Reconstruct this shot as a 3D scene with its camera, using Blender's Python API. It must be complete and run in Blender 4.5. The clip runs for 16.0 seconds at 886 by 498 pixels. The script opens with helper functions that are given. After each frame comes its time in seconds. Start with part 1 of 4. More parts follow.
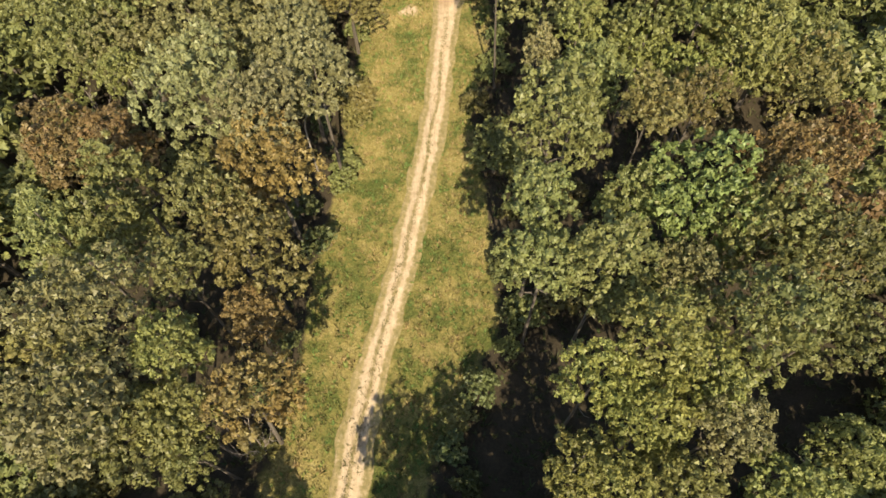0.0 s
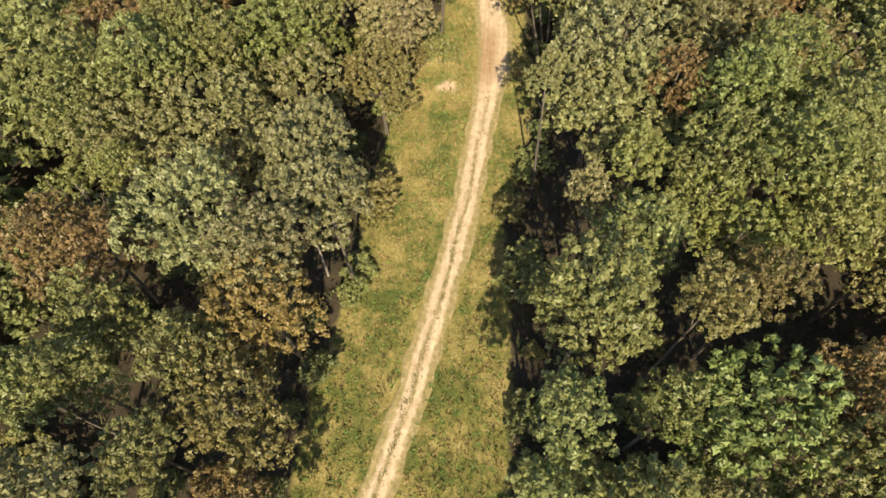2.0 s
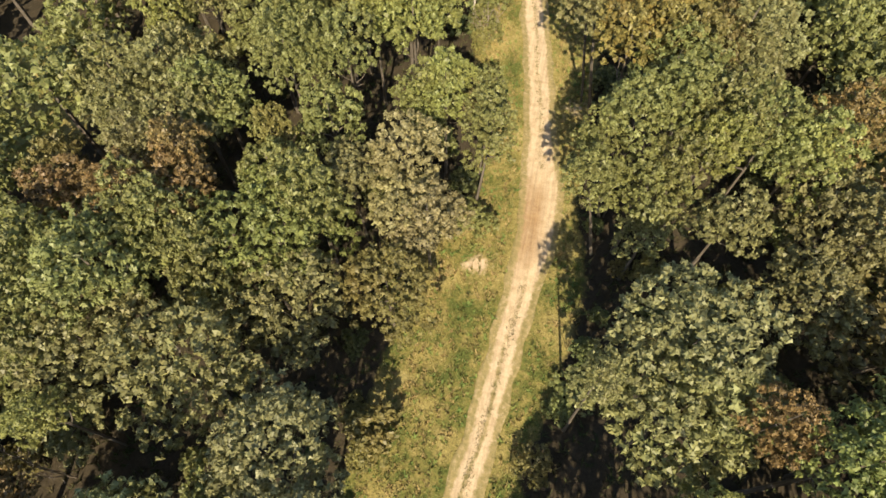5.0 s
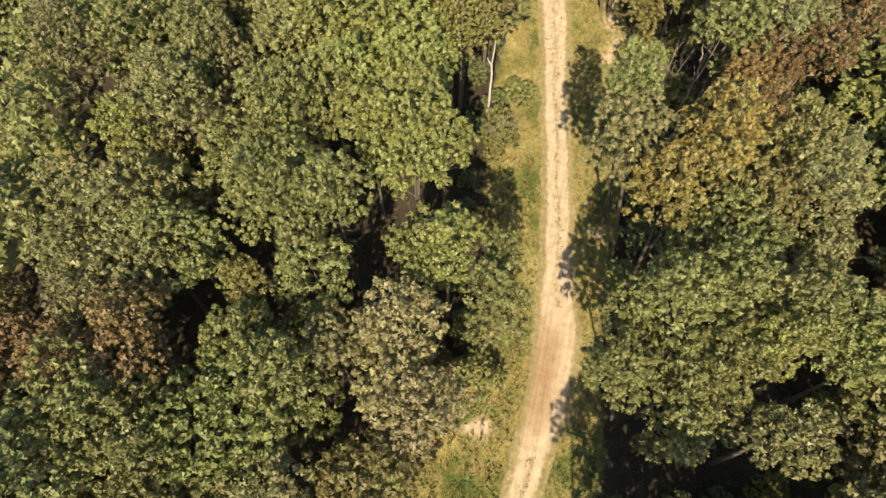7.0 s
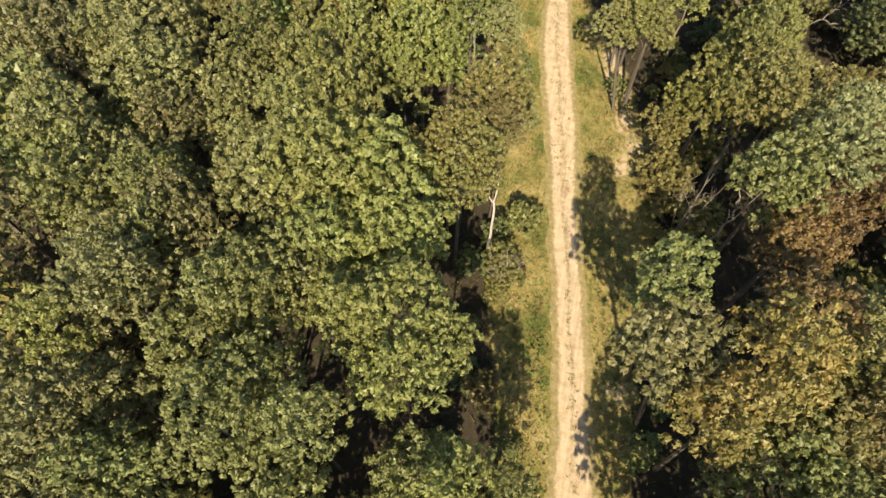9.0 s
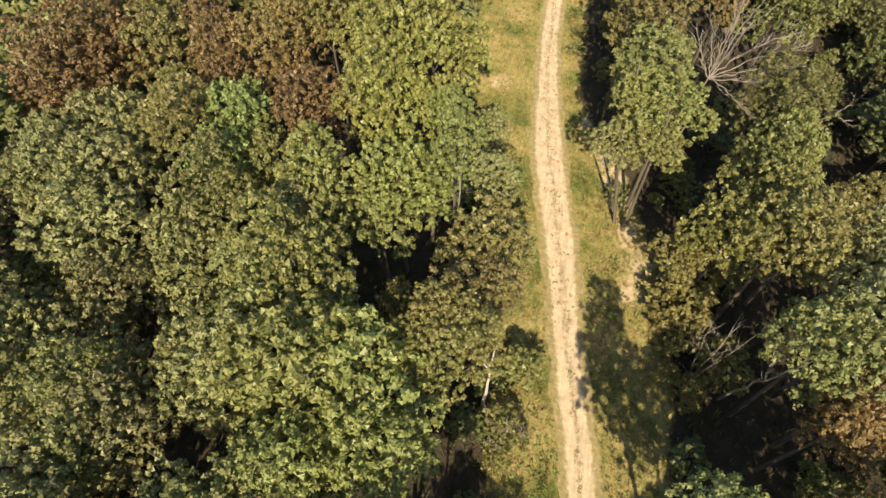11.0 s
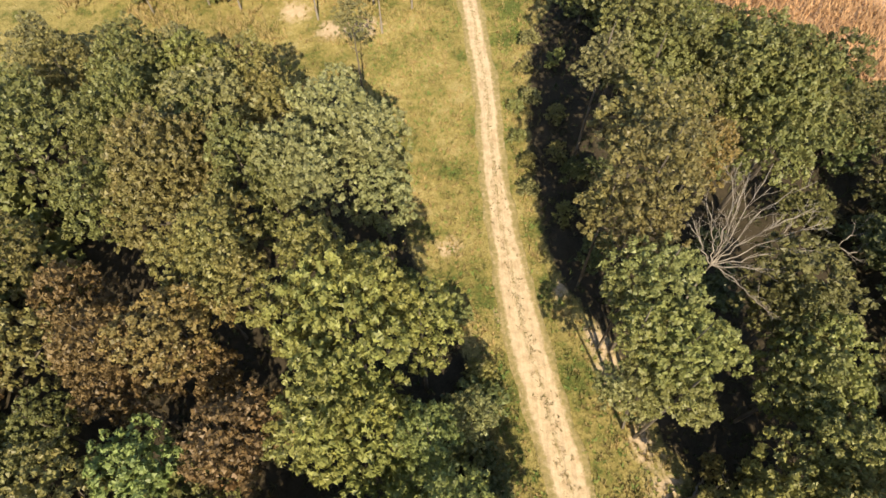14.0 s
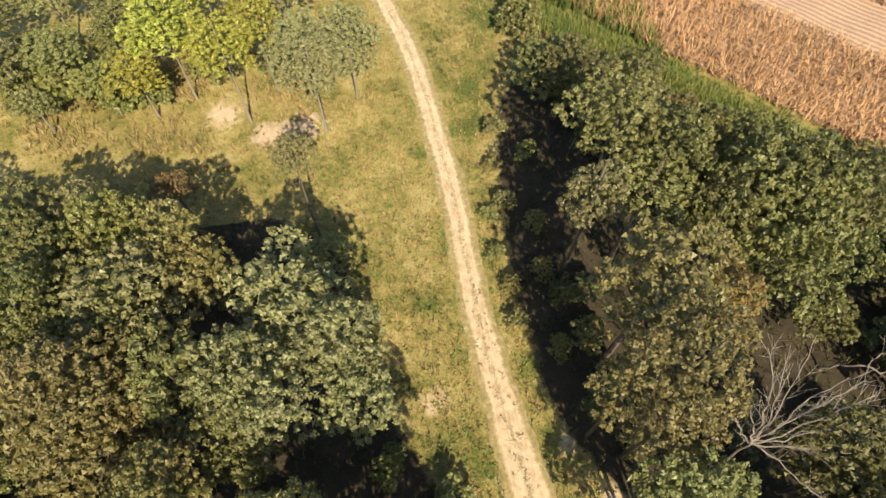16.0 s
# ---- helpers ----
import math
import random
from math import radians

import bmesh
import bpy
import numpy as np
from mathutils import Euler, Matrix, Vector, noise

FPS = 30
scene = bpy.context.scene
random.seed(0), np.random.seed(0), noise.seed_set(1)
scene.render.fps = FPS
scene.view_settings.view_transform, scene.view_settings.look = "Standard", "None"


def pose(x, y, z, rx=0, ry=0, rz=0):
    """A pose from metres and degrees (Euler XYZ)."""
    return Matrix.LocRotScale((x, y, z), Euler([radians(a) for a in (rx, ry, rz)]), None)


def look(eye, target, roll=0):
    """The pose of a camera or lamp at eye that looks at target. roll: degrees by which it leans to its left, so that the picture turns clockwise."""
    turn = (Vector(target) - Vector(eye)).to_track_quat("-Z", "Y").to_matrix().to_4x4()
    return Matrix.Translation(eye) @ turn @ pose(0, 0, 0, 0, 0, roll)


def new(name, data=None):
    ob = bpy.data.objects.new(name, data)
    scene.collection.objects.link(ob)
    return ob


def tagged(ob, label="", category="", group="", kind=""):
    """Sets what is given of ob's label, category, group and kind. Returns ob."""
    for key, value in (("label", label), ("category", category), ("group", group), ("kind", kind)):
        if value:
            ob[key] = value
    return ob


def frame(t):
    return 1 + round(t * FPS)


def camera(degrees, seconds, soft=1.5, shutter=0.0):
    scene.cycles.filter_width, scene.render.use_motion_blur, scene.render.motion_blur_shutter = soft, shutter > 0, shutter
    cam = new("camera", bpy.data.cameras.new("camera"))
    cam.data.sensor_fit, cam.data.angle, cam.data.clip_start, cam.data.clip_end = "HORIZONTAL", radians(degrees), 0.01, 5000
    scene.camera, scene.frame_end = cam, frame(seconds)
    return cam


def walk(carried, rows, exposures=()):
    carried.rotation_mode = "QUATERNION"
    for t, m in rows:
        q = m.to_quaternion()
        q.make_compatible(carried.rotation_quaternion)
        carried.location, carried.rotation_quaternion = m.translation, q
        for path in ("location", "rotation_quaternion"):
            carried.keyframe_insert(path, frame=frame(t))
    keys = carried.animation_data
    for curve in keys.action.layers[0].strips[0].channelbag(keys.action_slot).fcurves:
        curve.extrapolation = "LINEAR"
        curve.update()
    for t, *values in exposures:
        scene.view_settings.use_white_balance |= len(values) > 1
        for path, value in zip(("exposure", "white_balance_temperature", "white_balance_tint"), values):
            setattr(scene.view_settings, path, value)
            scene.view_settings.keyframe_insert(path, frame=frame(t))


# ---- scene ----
# A drone flies north over a ride through autumn woodland: a sandy two-rut track,
# rough grass on both sides, oak woods, and at the end a meadow and a maize field.

cam = camera(73.5, 16.0, soft=1.55)
PATH = [
    (0.0, 0.00, 0.00, 45.00, -60.15, -1.65, 0.01),
    (0.5, 0.21, 2.87, 45.00, -60.18, -1.17, 3.47),
    (1.0, 0.42, 5.86, 45.07, -60.24, -1.26, 4.61),
    (1.5, 0.48, 9.09, 45.22, -60.42, -1.28, 5.08),
    (2.0, 0.45, 12.58, 45.44, -60.79, -1.20, 5.53),
    (2.5, 0.34, 16.09, 45.61, -61.08, -0.97, 6.24),
    (3.0, 0.16, 19.77, 45.70, -61.41, -0.80, 6.98),
    (3.5, -0.24, 23.57, 45.77, -61.78, -0.35, 7.39),
    (4.0, -0.72, 27.55, 45.90, -62.42, -0.02, 8.48),
    (4.2, -0.89, 29.16, 45.91, -62.64, 0.03, 9.23),
    (6.3, -2.00, 42.86, 44.85, -61.67, -1.19, 14.45),
    (6.5, -2.33, 44.23, 44.85, -61.61, -1.01, 14.55),
    (7.0, -3.21, 47.62, 44.84, -61.63, -0.40, 14.29),
    (7.5, -4.12, 50.95, 44.73, -61.51, 0.07, 13.65),
    (8.0, -4.96, 54.30, 44.47, -61.25, 0.34, 13.67),
    (8.5, -5.76, 57.59, 44.30, -61.02, 0.40, 13.85),
    (9.0, -6.61, 60.89, 44.20, -60.83, 0.35, 12.97),
    (9.2, -6.95, 62.19, 44.17, -60.67, 0.32, 12.92),
    (11.3, -9.02, 73.49, 43.67, -57.85, -0.12, 11.07),
    (11.5, -9.30, 74.90, 43.75, -57.81, -0.07, 11.10),
    (12.0, -10.08, 78.55, 44.07, -58.11, 0.14, 10.89),
    (12.5, -10.94, 82.18, 44.44, -58.52, 0.55, 10.51),
    (13.0, -11.76, 85.94, 44.81, -59.06, 0.31, 7.47),
    (13.5, -12.55, 89.91, 45.16, -59.73, -0.07, 3.08),
    (14.0, -13.16, 93.86, 45.40, -60.26, -0.21, -1.19),
    (14.5, -13.39, 97.66, 45.51, -60.63, -0.42, -4.44),
    (15.0, -13.47, 101.36, 45.53, -60.91, -0.51, -6.79),
    (15.5, -13.42, 105.01, 45.49, -61.13, -0.18, -7.98),
    (16.0, -13.42, 108.52, 45.47, -61.27, 0.59, -9.14),
]
walk(cam, [(t, pose(x, y, z, 90 + pitch, 0, yaw) @ pose(0, 0, 0, 0, 0, roll)) for t, x, y, z, pitch, roll, yaw in PATH])

# ---------------------------------------------------------------- light
SUN_HIGH = radians(43.5)          # height of the sun above the horizon
SUN_EAST = radians(6.0)           # how far east of due south it stands
SUN_WAY = Vector((math.sin(SUN_EAST) * math.cos(SUN_HIGH), -math.cos(SUN_EAST) * math.cos(SUN_HIGH), math.sin(SUN_HIGH)))

world = bpy.data.worlds.new("sky")
scene.world = world
world.use_nodes = True
wn = world.node_tree
sky = wn.nodes.new("ShaderNodeTexSky")
sky.sky_type = "NISHITA"
sky.sun_disc = False
sky.sun_elevation = SUN_HIGH
sky.sun_rotation = math.pi - SUN_EAST
wn.nodes["Background"].inputs["Strength"].default_value = 0.118
wn.links.new(sky.outputs["Color"], wn.nodes["Background"].inputs["Color"])

sun_data = bpy.data.lights.new("sun", "SUN")
sun_data.energy = 5.0
sun_data.angle = radians(0.55)
sun_data.color = (1.0, 0.85, 0.635)
sun = new("sun", sun_data)
sun.matrix_world = look(SUN_WAY * 300, (0, 0, 0))
scene.view_settings.exposure = 0.79

# ---------------------------------------------------------------- materials


class Nodes:
    """A node material under construction."""

    def __init__(self, name, rough=0.9, spec=0.2):
        self.mat = bpy.data.materials.new(name)
        self.mat.use_nodes = True
        self.tree = self.mat.node_tree
        self.bsdf = self.tree.nodes["Principled BSDF"]
        self.bsdf.inputs["Roughness"].default_value = rough
        self.bsdf.inputs["Specular IOR Level"].default_value = spec
        self.out = self.tree.nodes["Material Output"]

    def add(self, kind, **values):
        n = self.tree.nodes.new("ShaderNode" + kind)
        for key, value in values.items():
            n.inputs[key].default_value = value
        return n

    def link(self, a, b):
        self.tree.links.new(a, b)

    def noise(self, scale, detail=4.0, rough=0.6, vec=None):
        n = self.add("TexNoise", Scale=scale, Detail=detail, Roughness=rough)
        if vec is not None:
            self.link(vec, n.inputs["Vector"])
        return n.outputs["Fac"]

    def ramp(self, fac, stops):
        n = self.tree.nodes.new("ShaderNodeValToRGB")
        e = n.color_ramp.elements
        while len(e) < len(stops):
            e.new(0.5)
        for item, (at, c) in zip(e, stops):
            item.position = at
            item.color = (*c, 1) if isinstance(c, tuple) else (c, c, c, 1)
        self.link(fac, n.inputs["Fac"])
        return n.outputs["Color"]

    def mix(self, fac, a, b, blend="MIX"):
        n = self.tree.nodes.new("ShaderNodeMix")
        n.data_type, n.blend_type = "RGBA", blend
        for socket, value in ((n.inputs[0], fac), (n.inputs[6], a), (n.inputs[7], b)):
            if isinstance(value, (int, float)):
                socket.default_value = value
            elif isinstance(value, tuple):
                socket.default_value = (*value, 1)
            else:
                self.link(value, socket)
        return n.outputs[2]

    def math(self, op, a, b=0.0):
        n = self.tree.nodes.new("ShaderNodeMath")
        n.operation = op
        for socket, value in zip(n.inputs, (a, b)):
            if isinstance(value, (int, float)):
                socket.default_value = value
            else:
                self.link(value, socket)
        return n.outputs[0]

    def place(self):
        return self.add("NewGeometry").outputs["Position"]

    def bump(self, height, strength=0.5, distance=0.05):
        n = self.add("Bump", Strength=strength, Distance=distance)
        self.link(height, n.inputs["Height"])
        self.link(n.outputs["Normal"], self.bsdf.inputs["Normal"])

    def colour(self, c):
        self.link(c, self.bsdf.inputs["Base Color"])


def leaf_material(name, base, spread, turned):
    """Foliage: each leaf spray has its own shade, each tree its own tint; 'turned' is the autumn colour mixed in."""
    m = Nodes(name, 0.50, 0.38)
    geo = m.add("NewGeometry")
    info = m.add("ObjectInfo")
    one = geo.outputs["Random Per Island"]
    base = (base[0] * 0.97, base[1] * 0.93, base[2] * 0.87)
    lo = tuple(v * (1 - spread) for v in base)
    hi = tuple(min(0.6, v * (1 + spread)) for v in base)
    c = m.ramp(one, [(0.0, lo), (0.55, base), (1.0, hi)])
    patch = m.noise(0.35, 3.0, 0.6, geo.outputs["Position"])
    patch = m.ramp(m.math("ADD", patch, m.math("MULTIPLY", m.math("SUBTRACT", info.outputs["Random"], 0.5), 0.22)), [(0.50, 0.0), (0.68, 1.0)])
    tuft = m.ramp(m.noise(1.6, 3.0, 0.6, geo.outputs["Position"]), [(0.32, 0.78), (0.68, 1.22)])
    c = m.mix(1.0, c, tuft, "MULTIPLY")
    few = m.ramp(one, [(0.25, 0.25), (0.75, 1.0)])
    c = m.mix(m.math("MULTIPLY", patch, m.math("MULTIPLY", few, 0.75)), c, tuple(v * 0.93 for v in turned))
    hsv = m.add("HueSaturation")
    m.link(m.math("ADD", 0.483, m.math("MULTIPLY", info.outputs["Random"], 0.036)), hsv.inputs["Hue"])
    m.link(m.math("ADD", 0.87, m.math("MULTIPLY", info.outputs["Random"], 0.26)), hsv.inputs["Value"])
    m.link(c, hsv.inputs["Color"])
    c = hsv.outputs["Color"]
    m.colour(c)
    thin = m.add("BsdfTranslucent")
    m.link(c, thin.inputs["Color"])
    both = m.add("MixShader", Fac=0.26)
    m.link(m.bsdf.outputs[0], both.inputs[1])
    m.link(thin.outputs[0], both.inputs[2])
    m.link(both.outputs[0], m.out.inputs["Surface"])
    return m.mat


LEAVES = {
    "green": leaf_material("oak_leaves_green", (0.212, 0.230, 0.079), 0.34, (0.258, 0.242, 0.081)),
    "grey": leaf_material("oak_leaves_grey_green", (0.246, 0.252, 0.112), 0.30, (0.258, 0.250, 0.104)),
    "yellow": leaf_material("oak_leaves_yellow_green", (0.238, 0.258, 0.080), 0.33, (0.282, 0.265, 0.076)),
    "olive": leaf_material("oak_leaves_olive", (0.210, 0.195, 0.070), 0.33, (0.252, 0.190, 0.062)),
    "rust": leaf_material("oak_leaves_rust", (0.212, 0.160, 0.066), 0.34, (0.270, 0.155, 0.055)),
    "amber": leaf_material("oak_leaves_amber", (0.235, 0.200, 0.066), 0.34, (0.335, 0.190, 0.055)),
    "dark": leaf_material("oak_leaves_dark", (0.140, 0.168, 0.063), 0.32, (0.190, 0.185, 0.065)),
    "pale": leaf_material("oak_leaves_dying", (0.262, 0.232, 0.116), 0.33, (0.300, 0.245, 0.110)),
    "gold": leaf_material("oak_leaves_golden_green", (0.240, 0.250, 0.072), 0.33, (0.288, 0.252, 0.068)),
    "drab": leaf_material("oak_leaves_drab_green", (0.232, 0.234, 0.096), 0.34, (0.268, 0.234, 0.092)),
    "deep": leaf_material("oak_leaves_deep_green", (0.168, 0.176, 0.060), 0.33, (0.215, 0.185, 0.064)),
    "fresh": leaf_material("oak_leaves_fresh_green", (0.204, 0.248, 0.076), 0.33, (0.248, 0.262, 0.076)),
    "orange": leaf_material("oak_leaves_orange", (0.250, 0.190, 0.070), 0.34, (0.300, 0.192, 0.060)),
    "moss": leaf_material("maple_leaves_mossy", (0.205, 0.196, 0.066), 0.30, (0.262, 0.196, 0.062)),
    "lime": leaf_material("ash_leaves_lime", (0.330, 0.350, 0.062), 0.29, (0.370, 0.350, 0.070)),
}

m = Nodes("oak_bark", 0.95)
m.colour(m.ramp(m.noise(6.0, 6.0), [(0.3, (0.07, 0.058, 0.043)), (0.7, (0.20, 0.17, 0.13))]))
m.bump(m.noise(14.0, 4.0), 0.8, 0.03)
BARK = m.mat

m = Nodes("bleached_dead_wood", 0.85)
m.colour(m.ramp(m.noise(4.0, 6.0), [(0.3, (0.16, 0.135, 0.105)), (0.7, (0.34, 0.30, 0.24))]))
m.bump(m.noise(20.0, 4.0), 0.5, 0.01)
DEADWOOD = m.mat

m = Nodes("white_dead_wood", 0.8)
m.colour(m.ramp(m.noise(4.0, 6.0), [(0.3, (0.46, 0.41, 0.34)), (0.7, (0.66, 0.61, 0.53))]))
m.bump(m.noise(20.0, 4.0), 0.5, 0.01)
WHITEWOOD = m.mat

m = Nodes("grey_twigs", 0.9)
m.colour(m.ramp(m.noise(5.0, 4.0), [(0.3, (0.17, 0.14, 0.11)), (0.7, (0.34, 0.29, 0.24))]))
TWIG = m.mat

# the soil: woodland litter under the trees, darkened for their shade, rough grass in the open, stubble in the field
m = Nodes("woodland_soil_and_grass", 0.97, 0.1)
pos = m.place()
cover = m.add("Attribute")
cover.attribute_name = "open"
crop = m.add("Attribute")
crop.attribute_name = "crop"
lush = m.add("Attribute")
lush.attribute_name = "lush"
# near-black brown: the deep shade of the canopy is put into the litter colour
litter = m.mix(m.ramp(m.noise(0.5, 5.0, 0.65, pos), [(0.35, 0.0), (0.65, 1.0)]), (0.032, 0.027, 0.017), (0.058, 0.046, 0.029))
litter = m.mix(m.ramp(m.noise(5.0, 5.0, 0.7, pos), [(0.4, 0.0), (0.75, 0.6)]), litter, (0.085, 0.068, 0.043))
blend = m.math("ADD", m.noise(0.22, 4.0, 0.6, pos), m.math("MULTIPLY", m.math("SUBTRACT", m.noise(1.7, 5.0, 0.7, pos), 0.5), 0.55))
blend = m.math("ADD", blend, m.math("MULTIPLY", m.math("SUBTRACT", m.noise(0.95, 3.0, 0.6, pos), 0.5), 0.6))
blend = m.math("SUBTRACT", blend, m.math("MULTIPLY", lush.outputs["Fac"], 0.22))
grass = m.ramp(blend, [(0.28, (0.090, 0.108, 0.028)), (0.40, (0.165, 0.155, 0.044)), (0.51, (0.252, 0.207, 0.070)), (0.61, (0.285, 0.236, 0.082)), (0.74, (0.360, 0.300, 0.128))])
speck = m.ramp(m.noise(7.0, 6.0, 0.75, pos), [(0.30, 0.45), (0.5, 1.0), (0.72, 1.35)])
grass = m.mix(1.0, grass, speck, "MULTIPLY")
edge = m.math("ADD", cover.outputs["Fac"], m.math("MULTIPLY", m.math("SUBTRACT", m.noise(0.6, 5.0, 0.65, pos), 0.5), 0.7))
bare_at = m.add("Attribute")
bare_at.attribute_name = "bare"
worn = m.math("ADD", bare_at.outputs["Fac"], m.math("MULTIPLY", m.math("SUBTRACT", m.noise(0.9, 6.0, 0.7, pos), 0.5), 1.6))
dirt = m.ramp(m.noise(1.8, 5.0, 0.7, pos), [(0.3, (0.42, 0.31, 0.19)), (0.7, (0.56, 0.44, 0.29))])
grass = m.mix(m.ramp(worn, [(0.45, 0.0), (0.85, 1.0)]), grass, dirt)
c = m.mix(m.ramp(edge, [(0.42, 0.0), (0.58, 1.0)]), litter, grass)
stub = m.add("TexWave", Scale=0.42, Distortion=1.2, Detail=3.0)
stub.inputs["Detail Scale"].default_value = 3.0
turn = m.add("Mapping")
turn.inputs["Rotation"].default_value = (0, 0, radians(-45))
m.link(pos, turn.inputs["Vector"])
m.link(turn.outputs["Vector"], stub.inputs["Vector"])
rows = m.mix(m.ramp(stub.outputs["Fac"], [(0.25, 0.0), (0.7, 1.0)]), (0.31, 0.20, 0.13), (0.45, 0.32, 0.205))
rows = m.mix(1.0, rows, m.ramp(m.noise(4.0, 6.0, 0.75, pos), [(0.3, 0.75), (0.7, 1.25)]), "MULTIPLY")
c = m.mix(m.ramp(crop.outputs["Fac"], [(0.45, 0.0), (0.55, 1.0)]), c, rows)
m.colour(c)
m.bump(m.noise(6.0, 6.0, 0.7, pos), 0.8, 0.10)
SOIL = m.mat

# the track: pale compacted sand, worn to brown earth in one stretch, tufty between the ruts
m = Nodes("sandy_track", 0.97, 0.1)
pos = m.place()
mid = m.add("Attribute")
mid.attribute_name = "verge"
raw = m.add("Attribute")
raw.attribute_name = "raw"
sand = m.ramp(m.noise(1.3, 6.0, 0.65, pos), [(0.28, (0.39, 0.285, 0.162)), (0.5, (0.535, 0.412, 0.258)), (0.8, (0.63, 0.508, 0.342))])
earth = m.ramp(m.noise(0.9, 6.0, 0.7, pos), [(0.3, (0.26, 0.155, 0.075)), (0.7, (0.39, 0.262, 0.135))])
sand = m.mix(m.math("MULTIPLY", raw.outputs["Fac"], m.ramp(m.noise(0.5, 4.0, 0.6, pos), [(0.3, 0.55), (0.6, 1.0)])), sand, earth)
drag = m.add("Mapping")
drag.inputs["Scale"].default_value = (4.2, 0.22, 1.0)
m.link(pos, drag.inputs["Vector"])
sand = m.mix(1.0, sand, m.ramp(m.noise(1.0, 5.0, 0.6, drag.outputs["Vector"]), [(0.34, 0.84), (0.62, 1.06)]), "MULTIPLY")
sand = m.mix(1.0, sand, m.ramp(m.noise(9.0, 5.0, 0.7, pos), [(0.3, 0.82), (0.7, 1.12)]), "MULTIPLY")
grown = m.ramp(m.noise(2.2, 5.0, 0.7, pos), [(0.35, (0.19, 0.165, 0.066)), (0.65, (0.32, 0.250, 0.112))])
green = m.math("ADD", mid.outputs["Fac"], m.math("MULTIPLY", m.math("SUBTRACT", m.noise(2.1, 6.0, 0.75, pos), 0.5), 2.0))
m.colour(m.mix(m.ramp(green, [(0.42, 0.0), (0.95, 1.0)]), sand, grown))
m.bump(m.noise(8.0, 6.0, 0.7, pos), 0.7, 0.05)
TRACK = m.mat


def blade_material(name, dry, fresh, clump=0.0):
    """Blades: greener and drier patches, small clumps within them, each blade its own shade."""
    m = Nodes(name, 0.8, 0.2)
    geo = m.add("NewGeometry")
    pos, one = geo.outputs["Position"], geo.outputs["Random Per Island"]
    at = m.math("ADD", m.noise(0.22, 4.0, 0.6, pos), m.math("MULTIPLY", m.math("SUBTRACT", one, 0.5), 0.22))
    at = m.math("ADD", at, m.math("MULTIPLY", m.math("SUBTRACT", m.noise(1.1, 3.0, 0.6, pos), 0.5), clump))
    xyz = m.add("SeparateXYZ")
    m.link(pos, xyz.inputs[0])
    at = m.math("ADD", at, m.math("MULTIPLY", m.math("MINIMUM", m.math("MAXIMUM", m.math("SUBTRACT", xyz.outputs["Y"], 60.0), -40.0), 45.0), 0.0009))
    c = m.ramp(at, [(0.34, fresh), (0.50, tuple((a + b) / 2 for a, b in zip(dry, fresh))), (0.63, dry)])
    if clump:
        withered = m.ramp(m.noise(0.8, 4.0, 0.65, pos), [(0.56, 0.0), (0.68, 0.6)])
        c = m.mix(withered, c, (0.25, 0.165, 0.075))
    m.colour(c)
    return m.mat


GRASS = blade_material("rough_grass", (0.318, 0.262, 0.102), (0.110, 0.135, 0.034), 0.55)
MAIZE = blade_material("dry_maize", (0.50, 0.305, 0.150), (0.34, 0.205, 0.10))
WEED = blade_material("green_weeds", (0.20, 0.21, 0.055), (0.098, 0.155, 0.038))
TUSSOCK = blade_material("coarse_tussocks", (0.36, 0.265, 0.110), (0.085, 0.100, 0.026), 0.5)
TUFT = blade_material("rut_tufts", (0.24, 0.185, 0.085), (0.105, 0.108, 0.036))
STALK = blade_material("withered_stalks", (0.36, 0.268, 0.115), (0.27, 0.235, 0.085))
HERB = blade_material("woodland_herbs", (0.095, 0.080, 0.036), (0.045, 0.065, 0.020))

# ---------------------------------------------------------------- plan of the ride
LINE = [(-60, -17), (5.8, -7.4), (11.8, -6.5), (18.1, -5.0), (25.4, -3.4), (33, -1.7), (42.5, -0.35), (51, 0.65), (57, 1.3), (62.8, 1.8), (67, 1.35), (72.6, 0.65), (77.3, -0.25), (85.5, -1.6), (94.5, -3.1), (102, -4.4), (111.9, -6.1), (118, -7.05), (124.5, -7.4), (131, -7.6), (139, -7.75), (147.5, -8.15), (156.5, -9.2), (166, -11.2), (230, -27)]
# edges drawn in places so that dark litter deepens the shade beside the ride
WEST = [(-60, -26), (17, -10.2), (26, -9.7), (36, -8.0), (42, -8.2), (50, -7.4), (57, -6.2), (63, -3.6), (70, -3.4), (76, -5), (82, -6.3), (88, -7.5), (103, -8.3), (108, -9), (115, -12.2), (120, -14.6), (128, -16), (134, -17), (138, -22), (141.5, -70), (230, -90)]
EAST = [(-60, -10), (2, -4.0), (8, -2.2), (13, 0.0), (18, 3.2), (27, 3.0), (35, 2.5), (41, 2.0), (45, 2.8), (56, 5.2), (65, 3.6), (82, 3.9), (97, 4.6), (101, 3.4), (104, 1.7), (109, 0.3), (112, -1.2), (116, -3.6), (120, -4.7), (130, -5.2), (140, -4.4), (148, -3.0), (152, -0.5), (157, 2.5), (165, 8), (230, 40)]
BROAD = [(-60, 1.05), (8, 1.0), (20, 0.84), (50, 0.98), (55, 1.05), (60, 1.45), (66, 1.6), (72, 1.15), (92, 1.05), (100, 1.35), (112, 1.45), (120, 1.1), (128, 0.95), (230, 0.9)]


def along(table, y):
    return np.interp(y, [p[0] for p in table], [p[1] for p in table])


def smooth_line(y):
    """The middle of the track at y."""
    return sum(along(LINE, y + d) for d in (-4, -2, 0, 2, 4)) / 5


